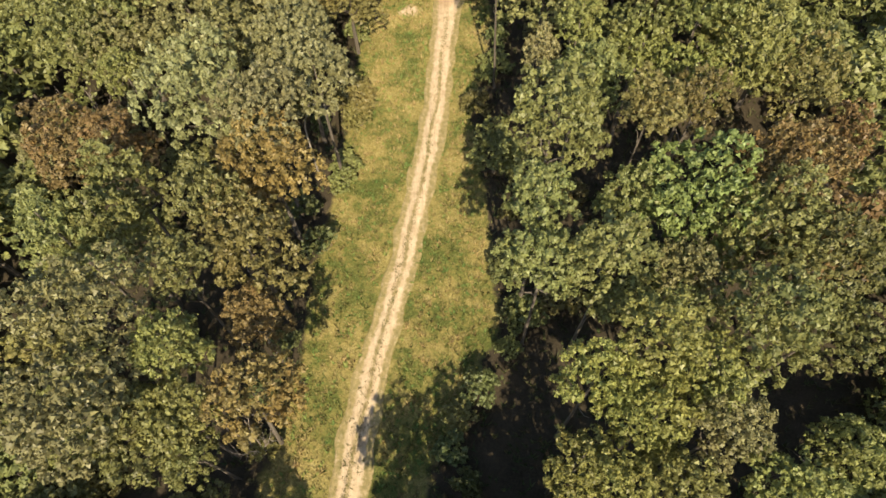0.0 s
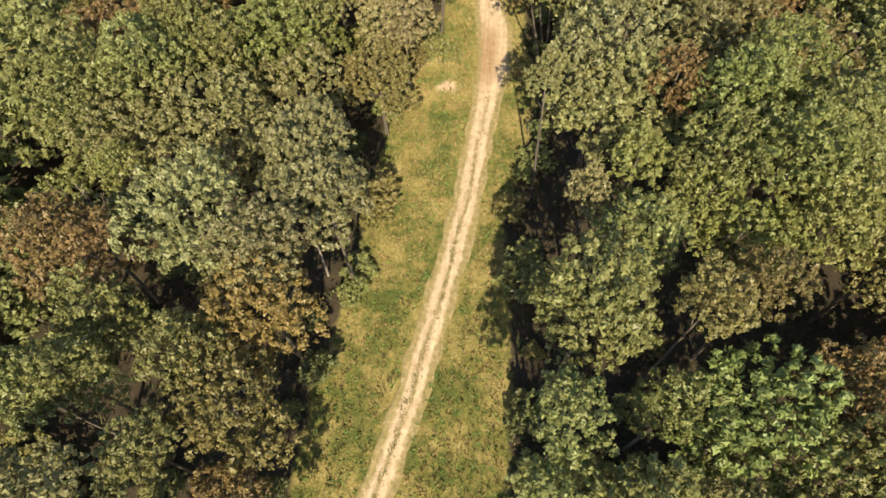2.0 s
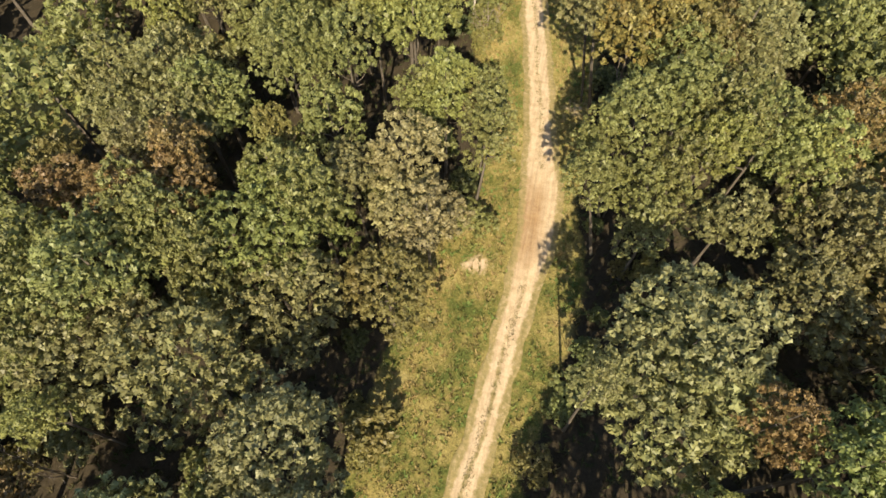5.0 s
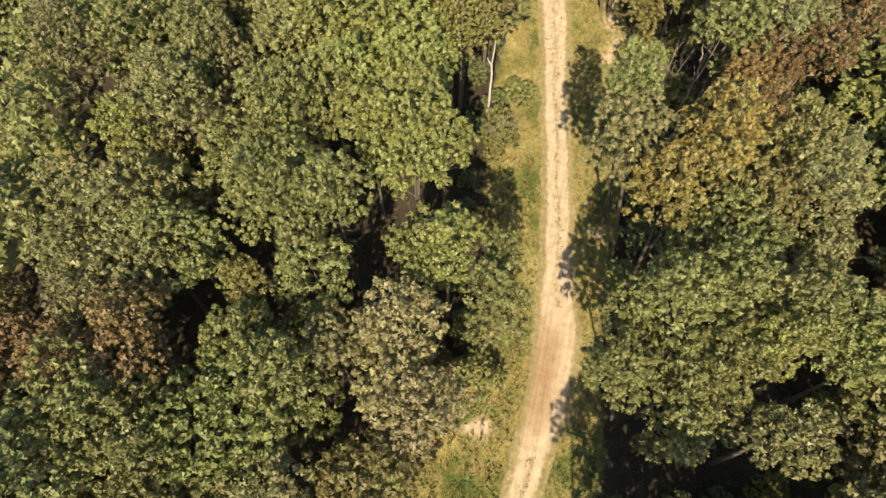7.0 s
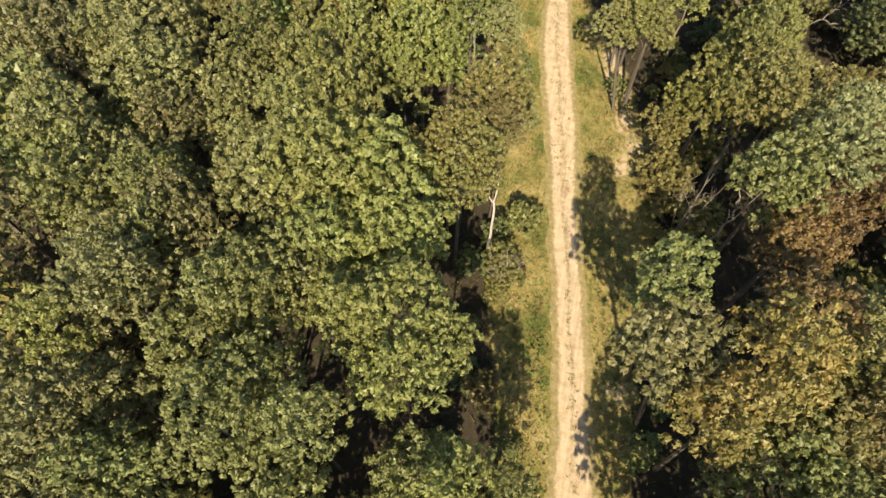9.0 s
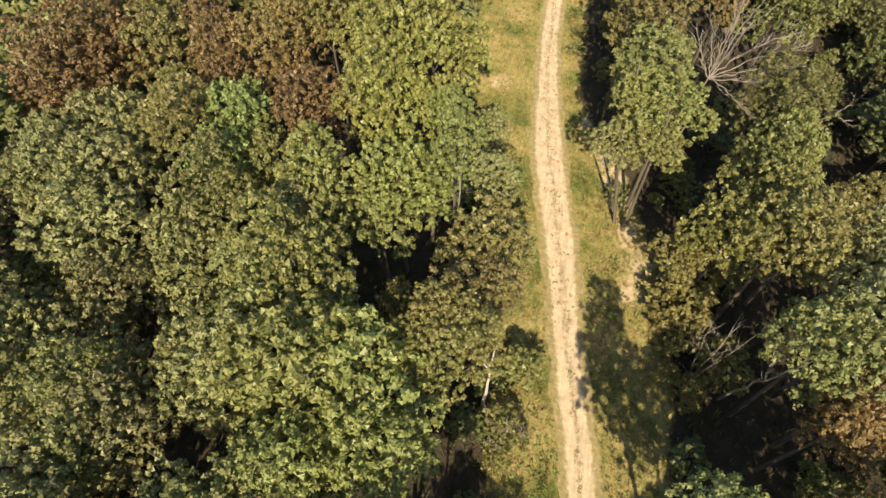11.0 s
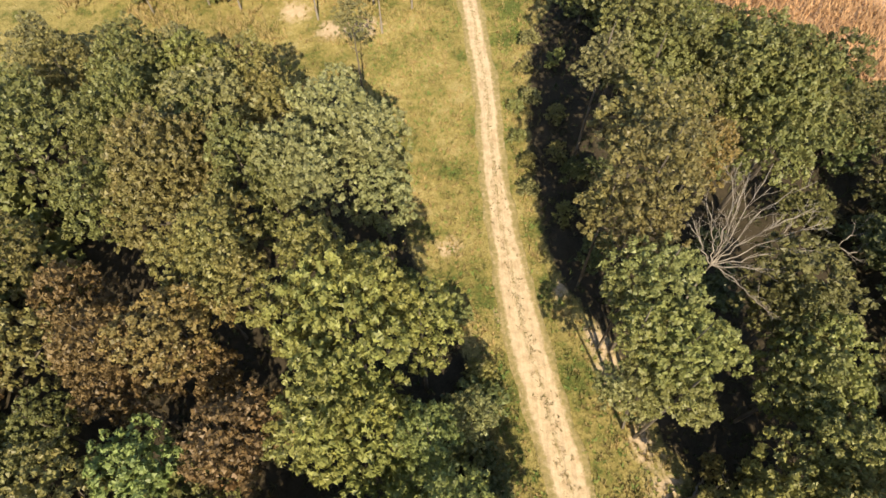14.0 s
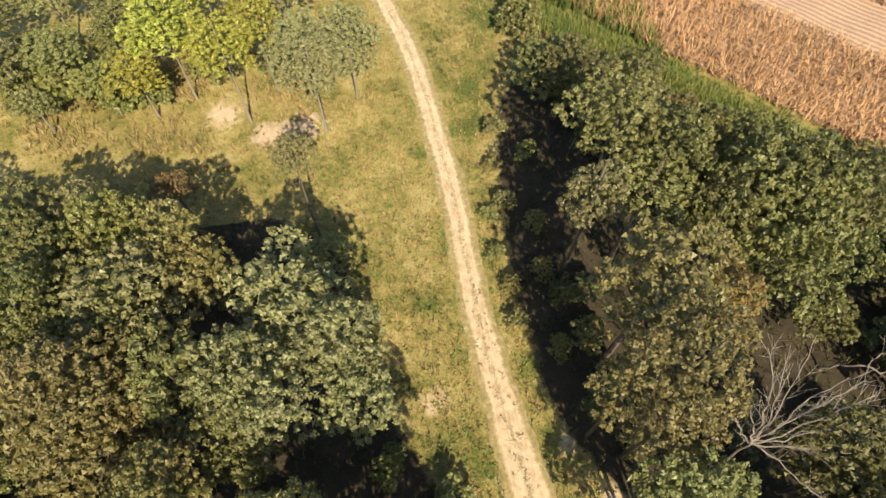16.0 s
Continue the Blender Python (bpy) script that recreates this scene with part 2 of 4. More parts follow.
def relief(x, y):
    """Height of the soil: shallow swells, flat along the track."""
    x, y = np.asarray(x, float), np.asarray(y, float)
    away = np.clip((np.abs(x - smooth_line(y)) - 1.5) / 4, 0, 1)
    return away * (0.16 * np.sin(x * 0.31 + 1.3) * np.sin(y * 0.23) + 0.07 * np.sin(x * 0.9 + y * 0.5) + 0.05 * np.sin(y * 1.1 - x * 0.4))


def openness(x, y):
    """1 in the open, 0 under the trees and on the darkened shade strips beside them, with a soft seam between."""
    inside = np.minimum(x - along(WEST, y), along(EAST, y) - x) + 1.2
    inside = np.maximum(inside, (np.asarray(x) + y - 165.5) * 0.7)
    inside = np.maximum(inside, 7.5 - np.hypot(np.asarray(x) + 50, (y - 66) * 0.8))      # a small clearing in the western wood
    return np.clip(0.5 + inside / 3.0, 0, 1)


def worn_soil(x, y):
    """Bare sandy places, and dust along the track."""
    spots = ((-0.4, 111.5, 1.3), (0.2, 109.0, 1.5), (0.8, 106.3, 1.5), (1.8, 103, 1.4), (2.9, 100, 1.5), (2.0, 97, 1.3), (-2.5, 115.5, 1.2), (-28.8, 151.5, 2.4), (-20.5, 149.0, 2.4), (-24.5, 148.0, 2.0), (-12, 120, 1.5), (-6.5, 113, 1.6), (-9.5, 100, 1.2), (3.6, 76, 1.2), (-3, 57, 1.4))
    dust = 0.27 * np.exp(-(((np.abs(x - smooth_line(y)) - along(BROAD, y)) / 1.0) ** 2))
    return sum(np.exp(-(((x - a) ** 2 + (y - b) ** 2) / d**2)) for a, b, d in spots) + dust


def freshness(x, y):
    """Above 0 where the grass is greener, below where it is drier."""
    swale = np.clip(1.4 - np.abs(x + 3.9 - 0.33 * (y - 151)) / 1.9, 0, 1) * np.clip((y - 141) / 5, 0, 1)
    headland = np.clip(1 - np.abs(x + y - 168.5) / 3.5, 0, 1) * (x > -2)
    verge = 0.45 * np.exp(-(((np.abs(x - smooth_line(y)) - along(BROAD, y) - 1.3) / 0.9) ** 2)) * np.clip((y - 92) / 8, 0, 1) * np.clip((140 - y) / 10, 0, 1)
    return swale + headland + verge + 0.34 * np.clip((60 - y) / 12, 0, 1) - 0.18 * np.clip((y - 70) / 40, 0, 1)


# ---------------------------------------------------------------- building helpers


def mesh_object(name, verts, faces, material, parent=None, label=""):
    """One mesh object from arrays of corners and faces."""
    me = bpy.data.meshes.new(name)
    me.from_pydata([tuple(map(float, v)) for v in verts], [], [tuple(map(int, f)) for f in faces])
    me.materials.append(material)
    ob = new(name, me)
    if parent is not None:
        ob.parent = parent
    if label:
        tagged(ob, label=label)
    return ob


def fast_mesh(name, verts, faces, material):
    """A mesh of many equal-sided faces, from number arrays."""
    me = bpy.data.meshes.new(name)
    n, k = faces.shape
    me.vertices.add(len(verts))
    me.vertices.foreach_set("co", np.ascontiguousarray(verts, dtype=np.float32).ravel())
    me.loops.add(n * k)
    me.loops.foreach_set("vertex_index", np.ascontiguousarray(faces, dtype=np.int32).ravel())
    me.polygons.add(n)
    me.polygons.foreach_set("loop_start", np.arange(0, n * k, k, dtype=np.int32))
    me.update(calc_edges=True)
    me.materials.append(material)
    return me


def tube(points, radii, sides=7):
    """A tapering round limb along points."""
    verts, faces = [], []
    pts = [Vector(p) for p in points]
    for i, (p, r) in enumerate(zip(pts, radii)):
        way = (pts[min(i + 1, len(pts) - 1)] - pts[max(i - 1, 0)]).normalized()
        side = way.orthogonal().normalized()
        other = way.cross(side)
        for k in range(sides):
            a = 2 * math.pi * k / sides
            verts.append(p + (side * math.cos(a) + other * math.sin(a)) * r)
    for i in range(len(pts) - 1):
        for k in range(sides):
            a, b = i * sides + k, i * sides + (k + 1) % sides
            faces.append((a, b, b + sides, a + sides))
    faces.append(tuple(range((len(pts) - 1) * sides, len(pts) * sides)))
    faces.append(tuple(range(sides - 1, -1, -1)))
    return verts, faces


def joined(pieces):
    verts, faces = [], []
    for v, f in pieces:
        base = len(verts)
        verts += v
        faces += [tuple(i + base for i in face) for face in f]
    return verts, faces


def hide_seams(ob):
    for p in ob.data.polygons:
        p.use_smooth = True


# ---------------------------------------------------------------- ground, track
xs = np.concatenate([[-2500, -900, -300, -140], np.arange(-95, 95.1, 1.0), [140, 300, 900, 2500]])
ys = np.concatenate([[-2500, -800, -250, -90], np.arange(-45, 215.1, 1.0), [260, 400, 1000, 2700]])
gx, gy = np.meshgrid(xs, ys)
gz = relief(gx, gy)
gz[(np.abs(gx) > 96) | (gy < -46) | (gy > 216)] = 0
gz -= 0.14 * np.clip(1.4 - np.abs(gx - smooth_line(gy)) / (along(BROAD, gy) + 0.6), 0, 1)
nx, ny = len(xs), len(ys)
idx = np.arange(nx * ny).reshape(ny, nx)
quads = np.stack([idx[:-1, :-1], idx[:-1, 1:], idx[1:, 1:], idx[1:, :-1]], -1).reshape(-1, 4)
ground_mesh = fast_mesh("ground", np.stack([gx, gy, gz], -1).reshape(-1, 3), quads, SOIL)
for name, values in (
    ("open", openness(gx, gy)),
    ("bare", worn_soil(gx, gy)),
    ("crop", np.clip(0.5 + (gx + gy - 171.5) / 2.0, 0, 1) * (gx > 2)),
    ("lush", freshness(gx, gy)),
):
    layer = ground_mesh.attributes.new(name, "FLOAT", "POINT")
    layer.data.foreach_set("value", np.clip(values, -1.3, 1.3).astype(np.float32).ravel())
ground = tagged(new("ground", ground_mesh), "rough autumn grass and brown woodland leaf litter darkened for shade", "ground", kind="structure")

rng = np.random.default_rng(7)
along_y = np.arange(-45, 215, 0.35)
steps = np.linspace(-1, 1, 25)
road_v, road_verge, road_raw = [], [], []
for y in along_y:
    half = float(along(BROAD, y)) + 0.50
    mid_x = float(smooth_line(y)) + 0.10 * math.sin(y * 0.33) + 0.05 * math.sin(y * 1.07)
    wob_l, wob_r = (noise.noise(Vector((s, y * 0.45, 0))) * 0.35 for s in (3.1, 9.7))
    for s in steps:
        off = s * half + (wob_l if s < 0 else wob_r) * abs(s)
        d = abs(off)
        rut = math.exp(-((d - 0.78) / 0.30) ** 2)
        z = 0.005 - 0.055 * rut + 0.03 * math.exp(-(d / 0.28) ** 2) 
        if abs(s) > 0.97:
            z = -0.10
        road_v.append((mid_x + off, y, z))
        worn = 0.0 if 58 < y < 68 else 1.0
        ridge = (0.86 if y < 50 else 0.62) * math.exp(-((off - 0.12 * math.sin(y * 0.6)) / (0.27 if y < 50 else 0.25)) ** 2) * (0.3 + 0.7 * worn)
        rim = min(0.95, max(0.0, (d - (half - 0.98)) / 0.48))
        road_verge.append(max(ridge, rim))
        road_raw.append(math.exp(-((y - 62.0) / 4.6) ** 4) * min(1.0, max(0.0, 0.75 - off * 0.9)))
n = len(steps)
idx = np.arange(len(road_v)).reshape(-1, n)
road_mesh = fast_mesh("track", np.array(road_v), np.stack([idx[:-1, :-1], idx[:-1, 1:], idx[1:, 1:], idx[1:, :-1]], -1).reshape(-1, 4), TRACK)
for name, values in (("verge", road_verge), ("raw", road_raw)):
    layer = road_mesh.attributes.new(name, "FLOAT", "POINT")
    layer.data.foreach_set("value", np.array(values, dtype=np.float32))
road = tagged(new("road", road_mesh), "pale sandy farm track with two worn wheel ruts", "track", kind="structure")
hide_seams(road)


def blades(name, x, y, z, tall, wide, per, material, lean=0.8, label="", category="", lift=0.0):
    """Tufts of leaning blades, three-cornered, at many places: one object."""
    n = len(x) * per
    x, y, z, tall = (np.repeat(a, per) for a in (x, y, z, tall))
    turn = rng.uniform(0, 2 * np.pi, n)
    tip = rng.uniform(0.3, 1.0, n) * lean
    size = tall * rng.uniform(0.7, 1.2, n)
    base = np.stack([x + rng.normal(0, 0.05, n), y + rng.normal(0, 0.05, n), z - 0.03 + rng.uniform(0, 1, n) * lift], -1)
    way = np.stack([np.cos(turn), np.sin(turn), np.zeros(n)], -1)
    side = np.stack([-np.sin(turn), np.cos(turn), np.zeros(n)], -1) * (wide * rng.uniform(0.6, 1.3, n))[:, None]
    top = base + way * (size * tip)[:, None] + np.stack([np.zeros(n), np.zeros(n), size], -1)
    verts = np.stack([base - side, base + side, top], 1).reshape(-1, 3)
    return tagged(new(name, fast_mesh(name, verts, np.arange(3 * n).reshape(-1, 3), material)), label, category, kind="stuff")


# grass in the open, thin on the ridge of the track, none in the ruts
x, y = rng.uniform(-62, 34, 330000), rng.uniform(-20, 178, 330000)
off = np.abs(x - smooth_line(y))
half = along(BROAD, y)
keep = (openness(x, y) + rng.normal(0, 0.12, len(x)) > 0.55) & ((off > half + 0.15) | ((off < 0.2) & (rng.random(len(x)) < 0.5))) & (x + y < 171)
far = np.clip((np.abs(x + 7) - 14) / 40, 0, 0.75)
keep &= rng.random(len(x)) > far
x, y = x[keep], y[keep]
green = freshness(x, y)
keep = (worn_soil(x, y) + rng.normal(0, 0.2, len(x)) < 0.7) & (rng.random(len(x)) > np.clip(green, 0, 0.9) * (y > 80))
fresh = (green > 0.35) & (y > 80) & ~keep
blades("fresh_grass", x[fresh], y[fresh], relief(x[fresh], y[fresh]), np.full(fresh.sum(), 0.24), 0.04, 3, WEED, 1.0, "fresh green grass in the damp strip beside the track", "grass")
x, y = x[keep], y[keep]
near = np.clip((np.abs(x - smooth_line(y)) - 0.6) / 2.0, 0.25, 1)
blades("rough_grass", x, y, relief(x, y), 0.20 * near, 0.042, 3, GRASS, 1.0, "rough straw-yellow and green grass beside the track", "grass")

# ---------------------------------------------------------------- trees


def crown_mesh(seed, lobes, clumps, leaves, leaf, tall=1.0, loose=0.52):
    """A crown of radius 1 and half-height tall about its own middle: uneven boughs, on each bough separate tufts, each tuft a loose shell of leaf sprays."""
    r = np.random.default_rng(seed)
    k = np.arange(lobes) + 0.5
    up = 1 - 1.42 * k / lobes
    turn = k * 2.39996 + r.uniform(0, 6) + r.normal(0, 0.25, lobes)
    flat = np.sqrt(np.clip(1 - up**2, 0, 1))
    reach = r.uniform(0.36, 0.80, lobes)
    mid = np.stack([flat * np.cos(turn) * reach, flat * np.sin(turn) * reach, up * (reach * 0.45 + 0.36) * tall + r.normal(0, 0.08, lobes)], -1)
    size = r.uniform(0.20, 0.44, lobes)

    def shell(count, centres, radii, lift, least, thin):
        n = count * 5
        at = r.choice(len(centres), n, p=radii**2 / (radii**2).sum())
        way = r.normal(0, 1, (n, 3))
        way[:, 2] += lift
        way /= np.linalg.norm(way, axis=1)[:, None]
        spot = centres[at] + way * (radii[at] * r.uniform(thin, 1.10, n))[:, None]
        spot32, hub = spot.astype(np.float32), centres.astype(np.float32)
        gap = (spot32**2).sum(1)[:, None] + (hub**2).sum(1)[None] - 2 * spot32 @ hub.T
        gap = np.sqrt(np.maximum(gap, 0)) / radii[None].astype(np.float32)
        gap[np.arange(n), at] = 9
        good = (gap.min(1) > 0.78) & (way[:, 2] > least)
        return spot[good], way[good]

    spots, _ = shell(clumps * 3, mid, size, 0.35, -0.5, 0.80)
    puffs = r.uniform(0.62, 1.45, len(spots)) * (1.16 / math.sqrt(clumps))
    chosen = np.zeros(len(spots), bool)
    count = 0
    for i in range(len(spots)):
        near = np.linalg.norm(spots[:i][chosen[:i]] - spots[i], axis=1) if count else np.array([9.0])
        if count < clumps and (near > 0.90 * (puffs[:i][chosen[:i]] + puffs[i]) if count else near > 0).all():
            chosen[i] = True
            count += 1
    heart, puff = spots[chosen], puffs[chosen]
    at, way = shell(leaves, heart, puff, 0.35, -0.45, 0.35)
    at, way = at[:leaves], way[:leaves]
    inner = int(leaves * 0.06)      # broad sprays in the heart of each bough keep the sun from shining through
    core = r.choice(lobes, inner, p=size**2 / (size**2).sum())
    deep_way = r.normal(0, 1, (inner, 3))
    deep_way /= np.linalg.norm(deep_way, axis=1)[:, None]
    at = np.concatenate([at, mid[core] + deep_way * (size[core] * r.uniform(0.1, 0.5, inner))[:, None]])
    way = np.concatenate([way, deep_way * 0.5 + [0, 0, 0.8]])
    n = len(at)
    face = way + r.normal(0, loose, (n, 3)) + [0, 0, 0.1]
    face /= np.linalg.norm(face, axis=1)[:, None]
    a = np.cross(face, r.normal(0, 1, (n, 3)))
    a /= np.linalg.norm(a, axis=1)[:, None]
    b = np.cross(face, a)
    long = (leaf * r.uniform(0.6, 1.4, n) * np.where(np.arange(n) < n - inner, 1.0, 1.5))[:, None]
    wide = long * r.uniform(0.5, 0.85, (n, 1))
    verts = np.stack([at - a * long * 0.7 - b * wide, at - a * long * 0.6 + b * wide * r.uniform(0.7, 1.1, (n, 1)), at + a * long + face * long * r.uniform(-0.4, 0.1, (n, 1))], 1).reshape(-1, 3)
    verts[:, :2] /= np.percentile(np.hypot(verts[:, 0], verts[:, 1]), 94)      # most of the crown within its radius
    return fast_mesh("crown", verts, np.arange(3 * n).reshape(-1, 3), LEAVES["green"])


TALL = {"small": 1.5, "middle": 1.3, "large": 1.15, "plain": 1.4, "thin": 1.4, "low": 1.0, "fine": 1.3}
CROWNS = {
    "small": [crown_mesh(100 + s, 13 + s, 150, 5000, 0.043, 1.5) for s in range(6)],
    "middle": [crown_mesh(200 + s, 17 + s, 250, 6900, 0.037, 1.3) for s in range(8)],
    "large": [crown_mesh(300 + s, 22 + s, 380, 10200, 0.030, 1.15) for s in range(7)],
    "plain": [crown_mesh(400 + s, 13 + s, 200, 3700, 0.052, 1.4) for s in range(6)],
    "thin": [crown_mesh(500 + s, 11 + s, 170, 3300, 0.054, 1.4) for s in range(5)],
    "fine": [crown_mesh(700 + s, 16, 620, 13000, 0.024, 1.3, 0.4) for s in range(2)],
    "low": [crown_mesh(600 + s, 9 + s, 80, 1400, 0.078, 1.0) for s in range(4)],
}


def limb_mesh(seed):
    """A crooked limb from the trunk's fork out into a crown of radius 1."""
    r = random.Random(seed)
    p = Vector((0, 0, 0))
    pts, radii = [p.copy()], [0.030]
    way = Vector((0.75, 0, 0.65))
    for i in range(4):
        p = p + way * 0.19
        way = (way + Vector((r.uniform(-0.3, 0.3), r.uniform(-0.5, 0.5), r.uniform(-0.1, 0.3)))).normalized()
        pts.append(p.copy())
        radii.append(0.025 - 0.006 * i)
    v, f = tube(pts, radii, 5)
    me = bpy.data.meshes.new("limb")
    me.from_pydata(v, [], f)
    me.materials.append(BARK)
    return me


def trunk_mesh(seed):
    """A trunk of height 1 and foot radius 1, with a flared foot and a slight bend."""
    r = random.Random(seed)
    pts = [(r.uniform(-0.5, 0.5) * h, r.uniform(-0.5, 0.5) * h, h) for h in (0, 0.04, 0.25, 0.5, 0.75, 1)]
    v, f = tube(pts, [1.35, 1.0, 0.86, 0.74, 0.6, 0.42], 8)
    me = bpy.data.meshes.new("trunk")
    me.from_pydata(v, [], f)
    me.materials.append(BARK)
    return me


BOUGHS = [limb_mesh(s) for s in range(5)]
TRUNKS = [trunk_mesh(s) for s in range(4)]
LOOKS = {
    "green": "broad oak in full green leaf in the wood",
    "grey": "broad oak with dull grey-green leaves",
    "yellow": "oak turning yellow-green in early autumn",
    "olive": "oak with leaves fading to olive brown",
    "rust": "oak with rust-brown withered autumn leaves",
    "amber": "oak with amber and orange autumn leaves",
    "dark": "dark green leafy tree in the wood",
    "pale": "dying oak with pale buff withered leaves",
    "gold": "oak turning golden yellow-green beside the ride",
    "drab": "oak with dull olive-green late summer leaves",
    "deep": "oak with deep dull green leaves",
    "fresh": "oak still in fresh bright green leaf",
    "orange": "oak in bright orange-brown autumn leaf",
    "moss": "dense round maple with mossy olive-green leaves",
    "lime": "bright lime-green ash tree on the meadow's edge",
}
pick = random.Random(11)
STANDING = []


def set_leaves(ob, kind):
    ob.material_slots[0].link = "OBJECT"
    ob.material_slots[0].material = LEAVES[kind]


def broadleaf(x, y, r, h, kind, group="woodland trees", bark=None, size=""):
    """One tree: an Empty at its foot with trunk, limbs and crown."""
    mid_x = float(smooth_line(y))
    away = max(0.0, 6.0 - abs(x - mid_x)) * 0.75      # trees at the edge reach out over the ride from a foot set back
    shift = math.copysign(min(away, 3.2 if x > mid_x and 100 < y < 109 else 0.4 if x > mid_x and y > 95 else 2.4), x - mid_x)
    foot_x = x + shift
    z = float(relief(foot_x, y))
    low = group == "young trees"
    tree = tagged(new("young_tree" if low else {"moss": "maple_tree", "lime": "ash_tree"}.get(kind, "oak_tree")), "slender young tree in the shade between the oaks" if low else LOOKS[kind], "tree", group)
    tree.location = (foot_x, y, z)
    STANDING.append((x, y, r))
    size = size or ("small" if r < 2.9 else "middle" if r < 4.3 else "large")
    crown = new("crown", pick.choice(CROWNS[size]))
    crown.parent = tree
    deep = (0.52 * r + 0.25 * h) * pick.uniform(0.92, 1.08)
    if y > 103 and 0 < x - mid_x < 12 and h > 12:
        deep *= 0.66      # high shallow crowns on bare trunks at the eastern edge
    high = min(max(deep / TALL[size], 0.55 * r), 1.25 * r) * (0.8 if group == "meadow trees" else 1.0)
    crown.scale = (1.04 * r, 1.04 * r * pick.uniform(0.92, 1.10), high)
    crown.location = (-shift, 0, h - high * TALL[size] * 0.95)
    crown.rotation_euler = (0, 0, pick.uniform(0, 6.28))
    set_leaves(crown, kind)
    if group == "meadow trees":
        deep *= 0.8
    fork = max(1.0, h - deep * 1.15)
    way = Vector((-shift * 0.9, 0, fork + 0.4))
    trunk = new("trunk", pick.choice(TRUNKS))
    trunk.parent = tree
    foot = 0.05 + 0.04 * r if bark is None else 0.11
    trunk.scale = (foot, foot, way.length + 0.4)
    trunk.rotation_mode = "QUATERNION"
    trunk.rotation_quaternion = way.to_track_quat("Z", "Y")
    trunk.location = (0, 0, -0.2)
    turn = pick.uniform(0, 6.28)
    for i in range(3):
        limb = new("limb", BOUGHS[(i + pick.randrange(5)) % 5])
        limb.parent = trunk
        limb.matrix_parent_inverse = trunk.matrix_basis.inverted()
        limb.scale = (r, r, r)
        part_way = 0.94 - 0.05 * i
        limb.location = (way.x * part_way, 0, fork * part_way)
        limb.rotation_euler = (0, 0, turn + i * 2.1)
    if bark is not None:
        for part in tree.children_recursive:
            if part.name.startswith(("trunk", "limb")):
                part.material_slots[0].link = "OBJECT"
                part.material_slots[0].material = bark
    return tree


def shrub(x, y, r, h, kind):
    """A bush: leafy mass down to the soil on a few short stems."""
    z = float(relief(x, y))
    bush = tagged(new("shrub"), {"olive": "straggly olive-brown shrub at the edge of the wood", "dark": "dark green shrub in the shade of the trees"}.get(kind, "leafy green shrub growing in the grass"), "shrub", "shrubs beside the ride")
    bush.location = (x, y, z)
    STANDING.append((x, y, r * 0.6))
    crown = new("foliage", pick.choice(CROWNS["low"]))
    crown.parent = bush
    crown.scale = (r, r * pick.uniform(0.85, 1.1), h * 0.55)
    crown.location = (0, 0, h * 0.48)
    crown.rotation_euler = (0, 0, pick.uniform(0, 6.28))
    set_leaves(crown, kind)
    for i in range(3):
        stem = new("stem", BOUGHS[i])
        stem.parent = bush
        stem.scale = (h * 0.55, h * 0.55, h * 0.75)
        stem.location = (0, 0, -0.1)
        stem.rotation_euler = (0, 0, i * 2.1 + r)
    return bush


# the trees that stand out along the ride, from south to north
broadleaf(17.1, 3.9, 2.0, 15.6, "yellow")
broadleaf(12.0, 4.4, 2.2, 15.6, "yellow")
broadleaf(8.4, 4.4, 1.8, 15.5, "gold")
broadleaf(6.8, 5.7, 2.0, 15.0, "gold")
broadleaf(20.8, 5.7, 2.1, 15.6, "yellow")
broadleaf(14.7, 6.9, 1.9, 16.6, "drab")
broadleaf(-15.0, 7.2, 1.8, 12.1, "deep")
broadleaf(11.1, 7.7, 2.4, 16.5, "gold")
# a drab oak in shade: the deep leaf colour stands in for that shade
broadleaf(-17.5, 8.0, 2.7, 15.7, "deep")
broadleaf(-19.4, 8.4, 3.5, 19.6, "drab")
broadleaf(-15.3, 8.8, 2.3, 15.5, "yellow")
broadleaf(13.8, 9.5, 2.0, 17.7, "gold")
broadleaf(7.9, 9.5, 2.2, 17.5, "gold")
broadleaf(-11.1, 9.7, 2.7, 15.1, "rust")
broadleaf(11.3, 11.5, 2.2, 19.0, "gold")
broadleaf(17.2, 12.4, 3.1, 18.6, "deep")
broadleaf(-15.6, 12.4, 2.0, 16.5, "yellow")
broadleaf(22.1, 12.6, 2.9, 16.7, "deep")
broadleaf(-19.7, 13.7, 3.1, 20.1, "drab")
broadleaf(-12.7, 15.7, 2.2, 12.2, "rust")
broadleaf(9.6, 16.0, 2.7, 19.0, "green")
broadleaf(5.9, 16.4, 2.4, 18.0, "green")
broadleaf(14.8, 16.7, 1.9, 15.6, "drab")
broadleaf(23.6, 17.0, 3.4, 17.3, "deep")
broadleaf(-16.3, 17.3, 1.8, 16.3, "green")
broadleaf(20.2, 18.6, 3.1, 18.1, "green")
broadleaf(6.0, 19.8, 2.4, 19.1, "green")
broadleaf(-24.0, 19.9, 2.7, 17.9, "green")
broadleaf(-13.0, 20.2, 3.6, 15.8, "olive")
broadleaf(-21.9, 21.0, 2.5, 17.1, "green")
broadleaf(16.6, 21.3, 3.8, 17.7, "fresh")
broadleaf(12.5, 21.9, 2.2, 15.6, "green")
broadleaf(-15.6, 22.7, 2.4, 17.5, "green")
broadleaf(22.1, 23.4, 3.1, 18.6, "rust")
broadleaf(-22.3, 25.6, 2.8, 15.3, "green")
